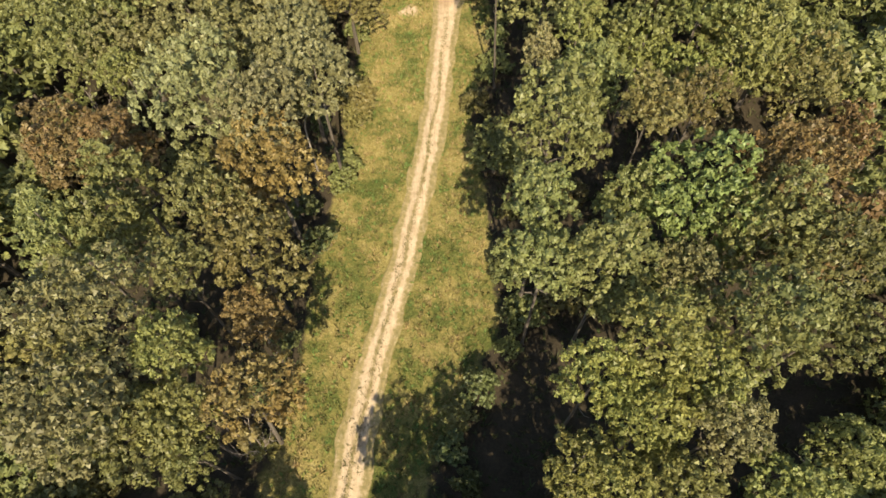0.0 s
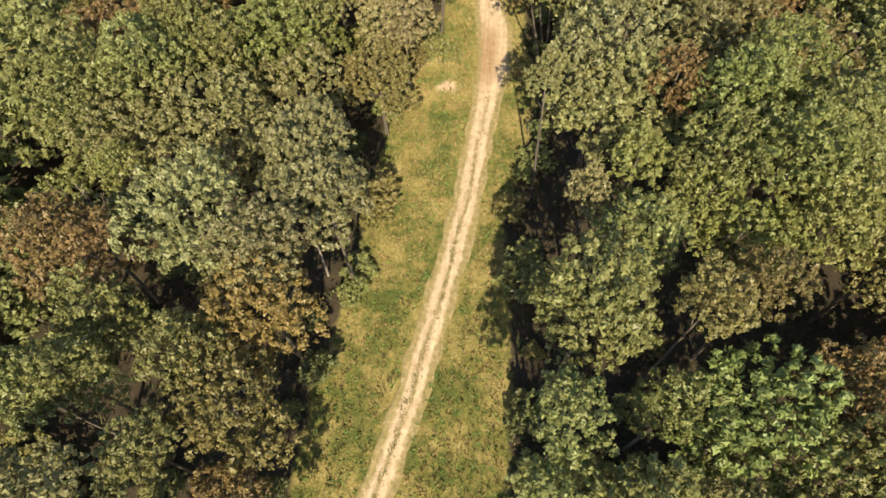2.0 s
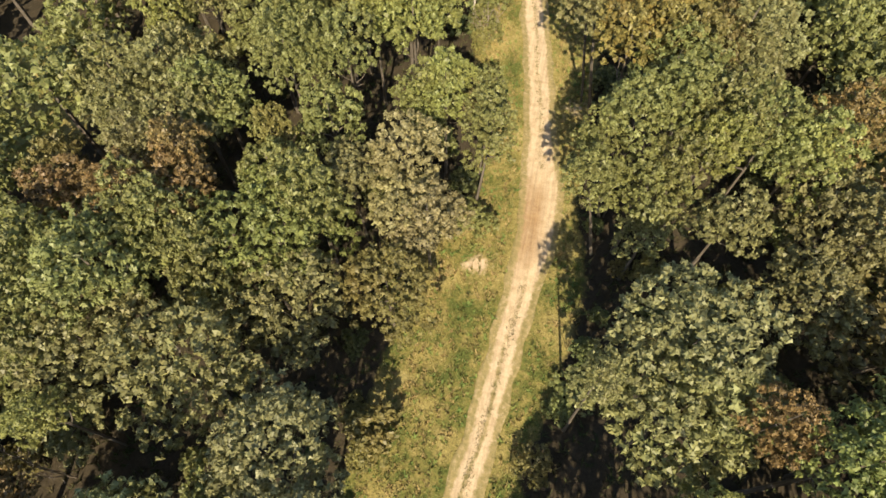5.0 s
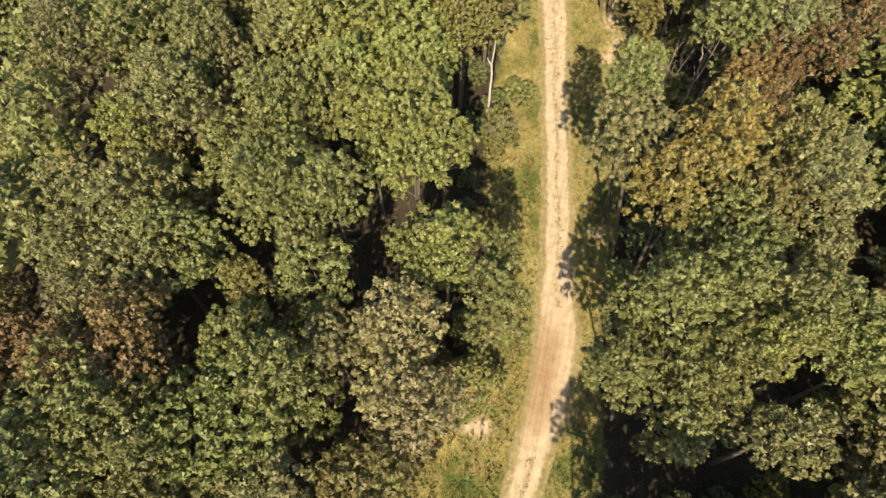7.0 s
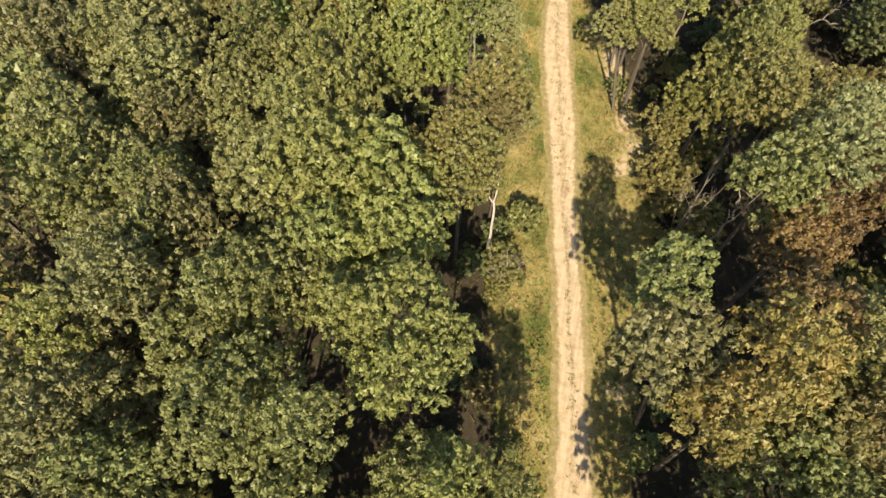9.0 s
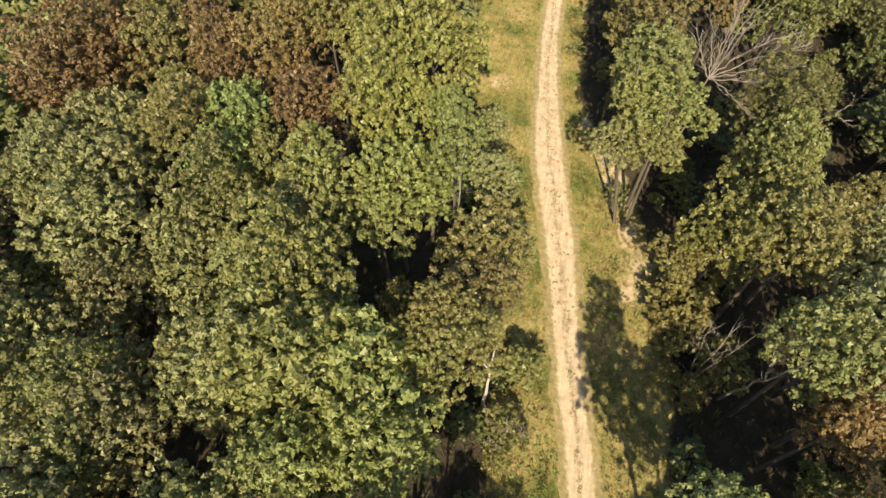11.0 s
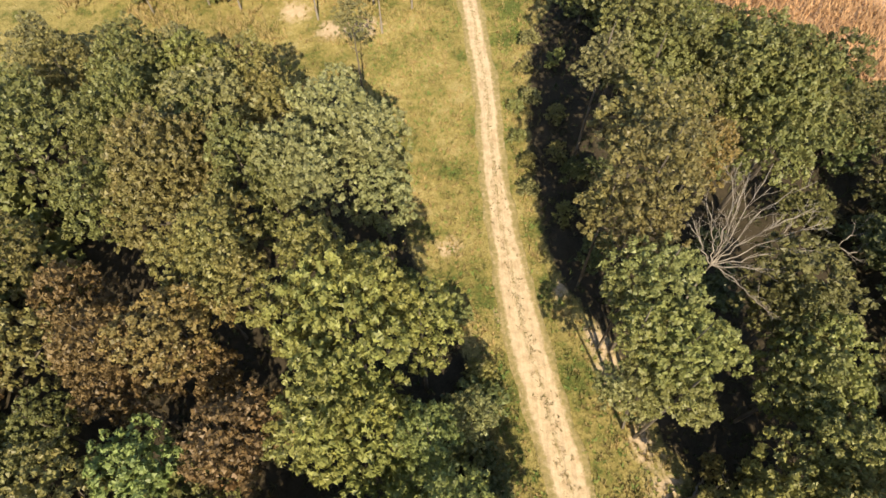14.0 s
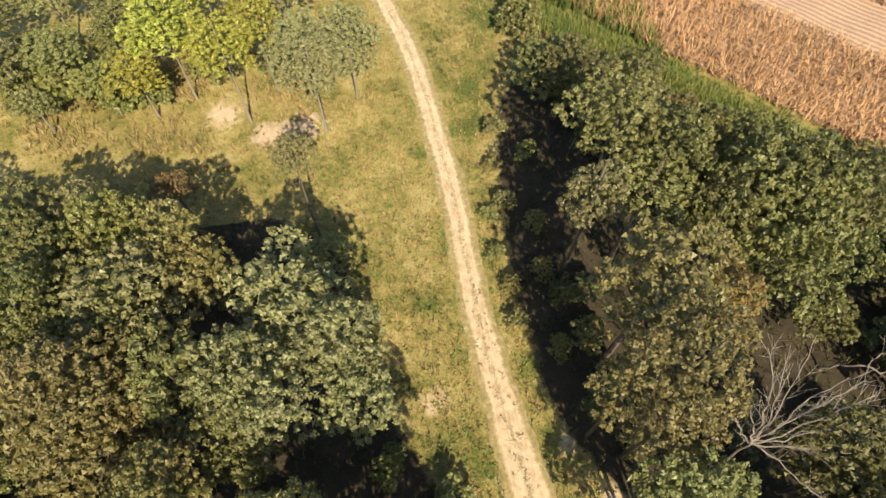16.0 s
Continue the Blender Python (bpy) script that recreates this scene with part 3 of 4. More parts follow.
broadleaf(7.6, 26.8, 3.5, 19.0, "green")
broadleaf(13.9, 26.9, 1.9, 18.8, "olive")
broadleaf(-12.5, 27.1, 3.9, 15.8, "orange")
broadleaf(30.0, 28.2, 2.4, 13.6, "orange")
broadleaf(18.4, 29.4, 2.1, 16.4, "olive")
broadleaf(-12.6, 29.5, 3.1, 18.3, "grey")
broadleaf(-25.2, 31.0, 2.5, 13.1, "rust")
broadleaf(-17.3, 31.3, 3.8, 18.8, "grey")
broadleaf(-28.9, 31.6, 3.4, 12.9, "rust")
broadleaf(10.7, 32.7, 2.9, 16.4, "green")
broadleaf(28.3, 33.2, 3.0, 15.1, "olive")
broadleaf(20.0, 33.6, 3.1, 15.5, "yellow")
broadleaf(-9.2, 33.8, 2.6, 17.3, "grey")
broadleaf(22.8, 34.8, 3.3, 17.6, "yellow")
broadleaf(16.0, 36.3, 2.9, 15.0, "yellow")
broadleaf(8.3, 36.6, 1.9, 14.9, "pale")
broadleaf(23.4, 37.1, 2.4, 18.1, "green")
broadleaf(20.0, 37.2, 3.0, 20.5, "fresh")
broadleaf(-25.7, 37.4, 1.8, 13.1, "yellow")
broadleaf(-11.1, 37.9, 3.4, 17.1, "grey")
broadleaf(11.2, 38.2, 2.2, 16.6, "yellow")
broadleaf(16.9, 38.7, 3.0, 19.0, "green")
broadleaf(23.7, 40.9, 2.9, 19.4, "green")
broadleaf(-19.4, 42.0, 5.2, 14.5, "drab")
broadleaf(-30.9, 42.4, 3.3, 12.9, "green")
broadleaf(-27.0, 42.5, 4.5, 12.6, "drab")
broadleaf(17.5, 42.6, 3.0, 19.7, "fresh")
broadleaf(13.8, 43.9, 2.0, 18.1, "orange")
broadleaf(9.9, 44.4, 4.1, 15.8, "drab")
broadleaf(21.9, 44.8, 3.4, 19.5, "fresh")
broadleaf(5.2, 44.8, 1.6, 17.2, "drab")
broadleaf(-31.9, 45.0, 4.8, 15.4, "green")
broadleaf(-25.9, 46.1, 3.4, 16.6, "green")
broadleaf(10.1, 47.8, 4.4, 18.8, "grey")
broadleaf(-15.1, 47.9, 4.2, 12.0, "drab")
broadleaf(-20.9, 48.7, 2.8, 15.0, "green")
broadleaf(-22.8, 50.2, 3.0, 15.0, "green")
broadleaf(-8.5, 50.4, 3.6, 10.9, "olive")
broadleaf(-24.6, 50.5, 3.5, 15.9, "green")
broadleaf(-17.0, 52.3, 4.7, 14.0, "fresh")
broadleaf(-27.7, 53.0, 2.6, 14.0, "rust")
broadleaf(-23.6, 53.4, 2.7, 15.2, "rust")
broadleaf(19.0, 54.4, 3.3, 13.7, "drab")
broadleaf(-14.7, 54.9, 2.7, 15.7, "green")
broadleaf(-6.7, 55.5, 2.8, 12.7, "pale")
broadleaf(-24.3, 55.7, 2.5, 16.1, "rust")
broadleaf(-28.2, 56.3, 2.2, 14.8, "drab")
broadleaf(-8.6, 56.8, 2.7, 12.1, "pale")
broadleaf(-18.7, 57.0, 2.5, 13.2, "green")
broadleaf(-13.0, 58.0, 1.9, 13.0, "drab")
broadleaf(9.0, 58.2, 2.2, 12.3, "drab")
broadleaf(13.7, 58.7, 2.6, 14.2, "drab")
broadleaf(22.7, 58.8, 2.7, 15.8, "drab")
broadleaf(-31.5, 59.4, 3.0, 13.8, "drab")
broadleaf(-9.1, 60.0, 2.7, 14.5, "pale")
broadleaf(-19.7, 60.1, 1.9, 12.7, "olive")
broadleaf(4.1, 60.1, 2.0, 14.2, "green")
broadleaf(21.1, 60.3, 4.0, 14.4, "drab")
broadleaf(8.2, 60.7, 2.9, 13.1, "green")
broadleaf(-26.0, 60.7, 3.4, 15.2, "drab")
broadleaf(10.0, 61.4, 2.3, 15.3, "green")
broadleaf(-24.1, 61.6, 2.9, 14.6, "green")
broadleaf(-3.4, 62.0, 2.3, 15.4, "green")
broadleaf(-15.7, 62.2, 2.6, 14.1, "green")
broadleaf(11.7, 62.4, 2.1, 16.5, "gold")
broadleaf(-34.6, 63.7, 3.8, 13.0, "drab")
broadleaf(-28.9, 63.9, 3.0, 15.6, "drab")
broadleaf(4.7, 63.9, 2.0, 14.5, "green")
broadleaf(18.3, 64.0, 2.8, 16.7, "yellow")
broadleaf(6.5, 64.1, 2.3, 17.4, "green")
broadleaf(15.6, 64.6, 3.0, 16.9, "green")
broadleaf(12.5, 64.7, 2.4, 18.4, "green")
broadleaf(-19.3, 64.9, 3.0, 17.4, "green")
broadleaf(-7.3, 65.0, 2.7, 16.7, "yellow")
broadleaf(9.3, 65.2, 2.6, 18.1, "green")
broadleaf(-3.8, 65.3, 1.6, 14.8, "green")
broadleaf(-8.8, 65.5, 2.5, 14.3, "green")
broadleaf(-14.9, 65.8, 2.3, 17.3, "green")
broadleaf(-27.6, 65.9, 2.7, 13.3, "drab")
broadleaf(-18.5, 67.6, 2.3, 16.5, "green")
broadleaf(22.5, 68.0, 3.1, 15.8, "rust")
broadleaf(-30.9, 68.0, 2.2, 16.2, "gold")
broadleaf(11.0, 68.6, 2.2, 16.3, "green")
broadleaf(-10.7, 69.5, 2.5, 17.9, "yellow")
broadleaf(8.9, 69.6, 2.9, 15.9, "green")
broadleaf(-23.1, 70.0, 3.5, 15.2, "green")
broadleaf(15.1, 70.0, 2.4, 15.4, "drab")
broadleaf(-28.4, 71.0, 2.9, 17.0, "drab")
broadleaf(5.6, 71.0, 2.7, 18.4, "amber")
broadleaf(-20.4, 71.5, 2.8, 16.8, "green")
broadleaf(-9.3, 72.0, 1.9, 16.0, "yellow")
broadleaf(9.8, 72.3, 2.6, 17.3, "olive")
broadleaf(-11.4, 72.3, 3.2, 18.6, "yellow")
broadleaf(-14.9, 72.8, 2.6, 17.4, "yellow")
broadleaf(-29.5, 72.8, 3.0, 16.0, "drab")
broadleaf(-21.2, 72.9, 2.9, 17.4, "green")
broadleaf(12.3, 73.0, 2.7, 17.2, "olive")
broadleaf(13.7, 73.1, 2.5, 18.7, "drab")
broadleaf(2.6, 73.9, 2.7, 19.0, "drab")
broadleaf(7.6, 74.1, 2.5, 20.3, "amber")
broadleaf(-18.3, 74.7, 3.3, 16.4, "green")
broadleaf(-39.2, 74.7, 3.6, 15.3, "drab")
broadleaf(-28.3, 75.2, 2.2, 15.3, "green")
broadleaf(12.1, 75.8, 2.6, 18.9, "olive")
broadleaf(-17.4, 76.7, 2.5, 17.3, "yellow")
broadleaf(-28.1, 76.7, 3.0, 14.8, "drab")
broadleaf(1.7, 77.0, 2.2, 20.1, "green")
broadleaf(-34.6, 77.4, 3.2, 15.1, "green")
broadleaf(-13.3, 77.6, 2.9, 17.1, "yellow")
broadleaf(10.5, 78.0, 2.4, 17.7, "rust")
broadleaf(-30.7, 78.8, 2.9, 15.7, "green")
broadleaf(-38.2, 79.1, 4.1, 15.7, "green")
broadleaf(-14.6, 80.4, 4.0, 17.4, "yellow")
broadleaf(-23.4, 80.7, 3.1, 15.4, "drab")
broadleaf(-18.8, 81.5, 3.9, 18.8, "yellow")
broadleaf(-38.5, 81.7, 3.3, 16.6, "drab")
broadleaf(-34.2, 82.0, 3.5, 12.5, "drab")
broadleaf(-25.7, 82.5, 2.5, 14.4, "drab")
broadleaf(-18.3, 83.7, 2.5, 15.5, "green")
broadleaf(-10.9, 84.4, 3.0, 17.8, "moss", size="fine")
broadleaf(-21.7, 84.1, 2.6, 16.0, "green")
broadleaf(11.1, 84.5, 2.2, 14.9, "orange")
broadleaf(-33.4, 85.8, 2.9, 12.8, "drab")
broadleaf(12.4, 86.4, 3.0, 14.7, "rust")
broadleaf(9.6, 88.2, 3.2, 17.5, "green")
broadleaf(-11.2, 86.9, 2.3, 16.3, "olive")
broadleaf(-20.5, 87.0, 3.8, 18.7, "yellow")
broadleaf(-30.0, 87.3, 2.9, 11.2, "drab")
broadleaf(-8.8, 88.4, 1.6, 15.6, "olive")
broadleaf(-22.6, 87.4, 2.8, 16.3, "green")
broadleaf(-35.6, 88.3, 3.5, 15.0, "drab")
broadleaf(16.5, 89.4, 3.1, 16.6, "rust")
broadleaf(12.8, 90.2, 3.0, 18.4, "grey")
broadleaf(-30.5, 90.4, 3.2, 13.7, "drab")
broadleaf(-45.6, 90.6, 4.4, 15.0, "drab")
broadleaf(-21.6, 91.6, 2.5, 15.0, "drab")
broadleaf(-10.1, 91.7, 2.7, 16.8, "olive")
broadleaf(-40.6, 92.2, 3.5, 14.8, "drab")
broadleaf(-37.3, 92.9, 3.5, 15.1, "drab")
broadleaf(-28.7, 93.0, 2.9, 15.7, "green")
broadleaf(-21.2, 93.1, 3.1, 17.3, "yellow")
broadleaf(-17.6, 93.9, 2.8, 13.3, "green")
broadleaf(-10.1, 94.6, 1.5, 17.9, "drab")
broadleaf(-42.3, 94.9, 3.0, 14.0, "drab")
broadleaf(-16.5, 95.5, 3.1, 16.3, "yellow")
broadleaf(8.6, 95.6, 2.9, 16.9, "olive")
broadleaf(-29.5, 95.7, 3.1, 14.5, "fresh")
broadleaf(-12.8, 96.8, 2.3, 18.2, "fresh")
broadleaf(4.1, 97.2, 2.0, 9.0, "olive")
broadleaf(6.3, 97.3, 3.4, 14.3, "gold")
broadleaf(-27.4, 97.5, 3.3, 13.6, "green")
broadleaf(11.3, 97.7, 3.2, 14.5, "olive")
broadleaf(-32.9, 97.7, 3.0, 16.5, "olive")
broadleaf(-39.5, 98.2, 3.4, 14.1, "drab")
broadleaf(-14.8, 98.4, 2.8, 12.7, "fresh")
broadleaf(-29.3, 99.6, 2.4, 15.5, "fresh")
broadleaf(9.0, 100.0, 2.2, 14.8, "yellow")
broadleaf(-13.8, 100.8, 1.6, 16.1, "fresh")
broadleaf(-24.0, 101.5, 2.9, 15.8, "rust")
broadleaf(-18.1, 101.7, 3.6, 17.6, "gold")
broadleaf(-46.2, 102.0, 3.6, 13.4, "rust")
broadleaf(-19.8, 102.1, 2.6, 18.2, "gold")
broadleaf(-11.3, 102.6, 1.4, 13.0, "drab")
broadleaf(-37.2, 103.0, 2.0, 11.5, "deep")
broadleaf(1.0, 103.3, 2.2, 13.2, "yellow")
broadleaf(9.0, 104.2, 2.8, 13.7, "deep")
broadleaf(-32.8, 104.8, 2.5, 12.8, "rust")
broadleaf(-46.0, 105.3, 3.8, 16.0, "rust")
broadleaf(10.6, 105.3, 3.4, 13.8, "yellow")
broadleaf(-28.1, 105.6, 2.4, 13.3, "rust")
broadleaf(1.5, 105.8, 3.0, 15.5, "yellow")
broadleaf(-18.2, 107.0, 3.8, 19.2, "gold")
broadleaf(-44.5, 107.3, 3.4, 14.0, "rust")
broadleaf(-14.2, 107.4, 2.4, 16.9, "gold")
broadleaf(-28.6, 107.6, 3.0, 16.4, "rust")
broadleaf(-34.5, 107.6, 3.0, 15.0, "rust")
broadleaf(-40.5, 107.9, 2.8, 13.8, "olive")
broadleaf(10.5, 108.3, 2.5, 13.6, "deep")
broadleaf(-22.2, 108.4, 2.7, 16.2, "gold")
broadleaf(-17.0, 109.4, 2.4, 18.4, "gold")
broadleaf(0.6, 110.2, 2.8, 15.7, "green")
broadleaf(-0.7, 110.4, 1.9, 14.0, "green")
broadleaf(11.2, 110.0, 3.8, 13.9, "deep")
broadleaf(-26.0, 110.8, 2.1, 16.1, "olive")
broadleaf(-20.6, 111.1, 2.5, 17.7, "gold")
broadleaf(-37.5, 111.3, 2.4, 13.7, "rust")
broadleaf(-28.8, 111.9, 2.5, 15.8, "olive")
broadleaf(-27.0, 113.1, 2.1, 17.0, "olive")
broadleaf(-42.4, 113.8, 3.0, 14.2, "olive")
broadleaf(0.8, 114.0, 2.5, 15.8, "olive")
broadleaf(-27.0, 114.9, 2.1, 16.2, "olive")
broadleaf(0.6, 115.7, 3.3, 19.4, "olive")
broadleaf(-1.7, 115.8, 2.2, 14.2, "olive")
broadleaf(-24.3, 117.3, 2.6, 14.4, "deep")
broadleaf(-16.9, 118.2, 2.2, 13.6, "grey")
broadleaf(-33.4, 118.3, 3.8, 13.8, "olive")
broadleaf(-21.3, 118.5, 2.9, 16.2, "grey")
broadleaf(-38.0, 119.2, 3.1, 13.3, "deep")
broadleaf(-32.8, 120.1, 3.2, 16.5, "olive")
broadleaf(-26.9, 120.4, 2.7, 15.8, "deep")
broadleaf(-23.3, 120.5, 3.0, 15.7, "grey")
broadleaf(6.2, 120.8, 2.3, 15.9, "rust")
broadleaf(-17.2, 120.9, 2.4, 16.2, "grey")
broadleaf(1.9, 121.5, 4.1, 17.8, "olive")
broadleaf(-31.8, 121.5, 3.3, 15.5, "olive")
broadleaf(12.8, 123.3, 4.1, 15.2, "deep")
broadleaf(-38.2, 124.4, 2.9, 13.6, "deep")
broadleaf(-44.4, 124.4, 4.9, 15.6, "deep")
broadleaf(-20.8, 125.1, 4.1, 15.9, "grey")
broadleaf(-32.1, 125.3, 2.7, 14.2, "deep")
broadleaf(13.5, 125.8, 3.7, 16.0, "deep")
broadleaf(16.6, 126.7, 2.6, 16.8, "deep")
broadleaf(-30.4, 126.8, 3.6, 15.4, "drab")
broadleaf(-37.4, 127.1, 2.9, 14.7, "deep")
broadleaf(8.8, 127.2, 2.6, 15.1, "deep")
broadleaf(14.4, 127.8, 2.9, 16.6, "deep")
broadleaf(11.5, 128.0, 4.0, 15.7, "deep")
broadleaf(25.1, 128.7, 3.4, 9.1, "deep")
broadleaf(-26.9, 128.7, 2.4, 12.4, "olive")
broadleaf(0.0, 128.9, 2.2, 15.2, "drab")
broadleaf(4.4, 129.6, 3.6, 14.7, "green")
broadleaf(-36.0, 129.9, 3.5, 12.7, "deep")
broadleaf(12.6, 130.3, 3.0, 16.0, "deep")
broadleaf(-27.9, 130.4, 2.5, 14.4, "olive")
broadleaf(-38.9, 132.2, 3.1, 13.4, "deep")
broadleaf(6.9, 132.2, 3.1, 15.8, "deep")
broadleaf(10.2, 133.9, 2.8, 13.9, "deep")
broadleaf(-34.4, 133.6, 2.6, 12.8, "yellow")
broadleaf(3.2, 134.7, 3.8, 16.6, "green")
broadleaf(-39.7, 135.1, 3.1, 11.8, "deep")
broadleaf(-32.8, 134.6, 2.7, 11.4, "yellow")
broadleaf(-35.6, 135.6, 2.8, 11.2, "drab")
broadleaf(-31.7, 140.6, 2.0, 5.6, "rust")
broadleaf(5.0, 141.6, 2.5, 11.5, "deep")
broadleaf(9.1, 143.4, 2.7, 11.0, "deep")
broadleaf(3.3, 148.6, 3.6, 6.2, "deep")
broadleaf(-32.8, 52.7, 2.6, 12.5, "rust")
broadleaf(18.3, 80.2, 3.4, 12.5, "grey")
broadleaf(16.9, 99.0, 3.0, 12.5, "grey")
broadleaf(20.2, 131.6, 3.0, 9.5, "deep")
broadleaf(9.6, 139.6, 2.8, 8.5, "deep")
broadleaf(14.4, 137.6, 2.6, 7.5, "olive")
broadleaf(4.6, 148.2, 2.8, 8.6, "deep")
broadleaf(-20.0, 136.0, 1.5, 13.4, "drab")
shrub(-6.9, 83.4, 1.9, 4.4, "green")

shrub(-40.4, 154.6, 2.2, 4.0, "olive")
shrub(-44.0, 155.0, 2.7, 4.9, "yellow")
shrub(-47.0, 154.2, 2.2, 3.7, "green")
shrub(8.8, 150.2, 2.3, 3.8, "green")
shrub(6.3, 18.9, 1.8, 3.0, "green")
shrub(-8.3, 41.8, 2.2, 3.7, "olive")
shrub(-9.1, 32.9, 1.3, 2.2, "green")
shrub(-8.0, 40.3, 1.5, 2.5, "olive")
shrub(-6.0, 88.4, 1.9, 3.2, "green")
shrub(5.6, 95.5, 2.7, 4.5, "olive")
shrub(8.8, 98.8, 2.0, 3.4, "olive")
shrub(-9.3, 83.6, 1.6, 2.7, "dark")
shrub(-4.1, 60.5, 2.0, 3.3, "green")
shrub(8.3, 91.1, 2.4, 4.1, "olive")
shrub(-10.5, 105.6, 2.2, 3.8, "dark")
shrub(4.8, 94.4, 1.7, 2.9, "olive")
shrub(9.1, 114.0, 2.3, 3.9, "dark")
shrub(0.6, 106.2, 1.2, 2.1, "green")
shrub(-12.4, 103.2, 2.8, 4.7, "dark")
shrub(12.4, 146.2, 2.3, 3.6, "green")
shrub(15.4, 143.8, 2.2, 3.4, "olive")
shrub(18.4, 141.0, 2.4, 4.0, "green")
shrub(21.6, 138.4, 2.3, 3.8, "green")
shrub(24.6, 135.2, 2.4, 4.2, "olive")
shrub(27.6, 132.6, 2.5, 4.4, "green")
shrub(17.0, 136.6, 2.2, 4.4, "green")
shrub(16.8, 20.0, 2.0, 4.5, "green")
shrub(15.2, 18.6, 1.7, 3.6, "olive")
shrub(19.0, 19.4, 1.8, 4.0, "dark")
shrub(19.0, 23.0, 1.7, 3.8, "green")
broadleaf(-8.4, 95.6, 2.3, 9.5, "drab")

broadleaf(-15.0, 88.2, 2.0, 10.5, "olive")
broadleaf(-12.2, 87.0, 1.8, 9.5, "drab")

broadleaf(-44.8, 133.0, 3.2, 13.0, "olive")
broadleaf(-48.2, 136.5, 3.2, 11.0, "drab")
broadleaf(-50.8, 140.2, 2.6, 8.0, "olive")
broadleaf(-43.4, 137.0, 2.2, 7.5, "drab")
broadleaf(-1.6, 104.0, 1.9, 12.2, "drab")
broadleaf(-1.2, 106.8, 1.9, 14.4, "yellow")

# unseen trees added south of the start, so that their shade falls across the ride
for x, y, r, h, kind in ((-2.6, -2.0, 2.9, 15.0, "green"), (1.8, -2.6, 3.3, 15.5, "yellow"), (-0.6, -8.0, 4.0, 15.5, "green"), (5.2, -5.5, 3.8, 16.0, "green"), (3.6, -12.5, 4.2, 15.0, "olive"), (16.5, -6.5, 5.0, 20.0, "green"), (23.0, -5.0, 5.0, 20.0, "yellow"), (29.0, -8.0, 5.0, 20.0, "green"), (11.0, -9.0, 4.6, 18.5, "green"), (8.6, -1.6, 3.4, 16.0, "green"), (14.8, -1.8, 3.4, 15.0, "green"), (-13.0, -9.0, 5.0, 18.5, "green"), (-21.0, -7.0, 5.0, 19.0, "olive")):
    broadleaf(x, y, r, h, kind)

# small trees with pale bare trunks on the meadow
for x, y, r, h, kind in ((-26.0, 150.0, 3.0, 13.2, "lime"), (-31.4, 153.8, 3.3, 12.6, "lime"), (-23.4, 154.0, 2.8, 12.0, "lime"), (-18.7, 147.5, 3.2, 11.8, "grey"), (-15.4, 151.6, 3.0, 10.6, "grey"), (-19.8, 152.4, 3.2, 10.0, "grey"), (-35.0, 152.0, 2.6, 8.0, "lime"), (-38.8, 153.0, 2.2, 6.5, "yellow"), (-42.5, 155.5, 2.6, 8.5, "green"), (-47.5, 154.0, 2.8, 9.0, "drab"), (-36.0, 157.0, 3.0, 10.0, "deep"), (-52.0, 156.0, 3.4, 10.0, "green"), (-44.8, 151.4, 1.8, 5.5, "drab"), (-50.5, 162.5, 3.6, 9.0, "deep"), (-44.5, 164.0, 3.2, 9.5, "drab"), (-39.0, 164.5, 3.2, 10.0, "deep"), (-33.5, 160.5, 3.0, 11.0, "green"), (-28.5, 160.0, 3.2, 12.0, "lime"), (-21.5, 160.0, 2.8, 10.5, "grey"), (-56.0, 159.5, 3.4, 8.5, "deep")):
    broadleaf(x, y, r, h, kind, "meadow trees", DEADWOOD)
for x, y, r, h, kind in ((3.6, 151.0, 2.8, 5.5, "dark"), (2.6, 158.0, 2.4, 5.0, "green"), (5.2, 146.0, 2.6, 5.0, "green"), (8.5, 148.5, 1.8, 3.2, "dark"), (6.5, 141.0, 2.6, 5.5, "dark"), (11.0, 143.0, 2.4, 4.5, "green"), (15.0, 141.0, 2.2, 4.2, "dark"), (20.5, 138.5, 2.2, 4.0, "green"), (25.0, 136.0, 2.4, 5.0, "dark"), (31.0, 132.5, 2.6, 5.0, "green"), (24.6, 128.2, 2.6, 6.0, "dark"), (-29.0, 156.0, 2.6, 4.5, "green"), (-22.5, 156.5, 2.6, 4.5, "green"), (-36.5, 153.6, 2.6, 5.2, "fresh"), (-45.5, 158.5, 3.0, 5.5, "green"), (-47.9, 155.5, 2.2, 4.0, "yellow"), (-43.8, 154.2, 1.8, 3.6, "fresh"), (-41.1, 155.0, 1.5, 3.0, "olive"), (-37.5, 154.2, 2.2, 3.8, "fresh"), (-34.4, 153.6, 1.7, 3.2, "green"), (-51.0, 159.0, 2.4, 4.0, "drab"), (-39.5, 160.5, 2.6, 5.5, "yellow")):
    shrub(x, y, r, h, kind)

# straggling scrub under the bare bushes
for x, y, r, h in ((4.6, 95.4, 1.2, 2.4), (5.6, 92.6, 1.3, 2.8), (6.9, 94.4, 1.4, 3.0), (4.7, 90.2, 1.1, 2.0), (7.9, 91.2, 1.3, 3.2), (6.2, 88.2, 1.0, 2.2), (5.2, 97.6, 1.0, 2.6)):
    shrub(x, y, r, h, "olive")

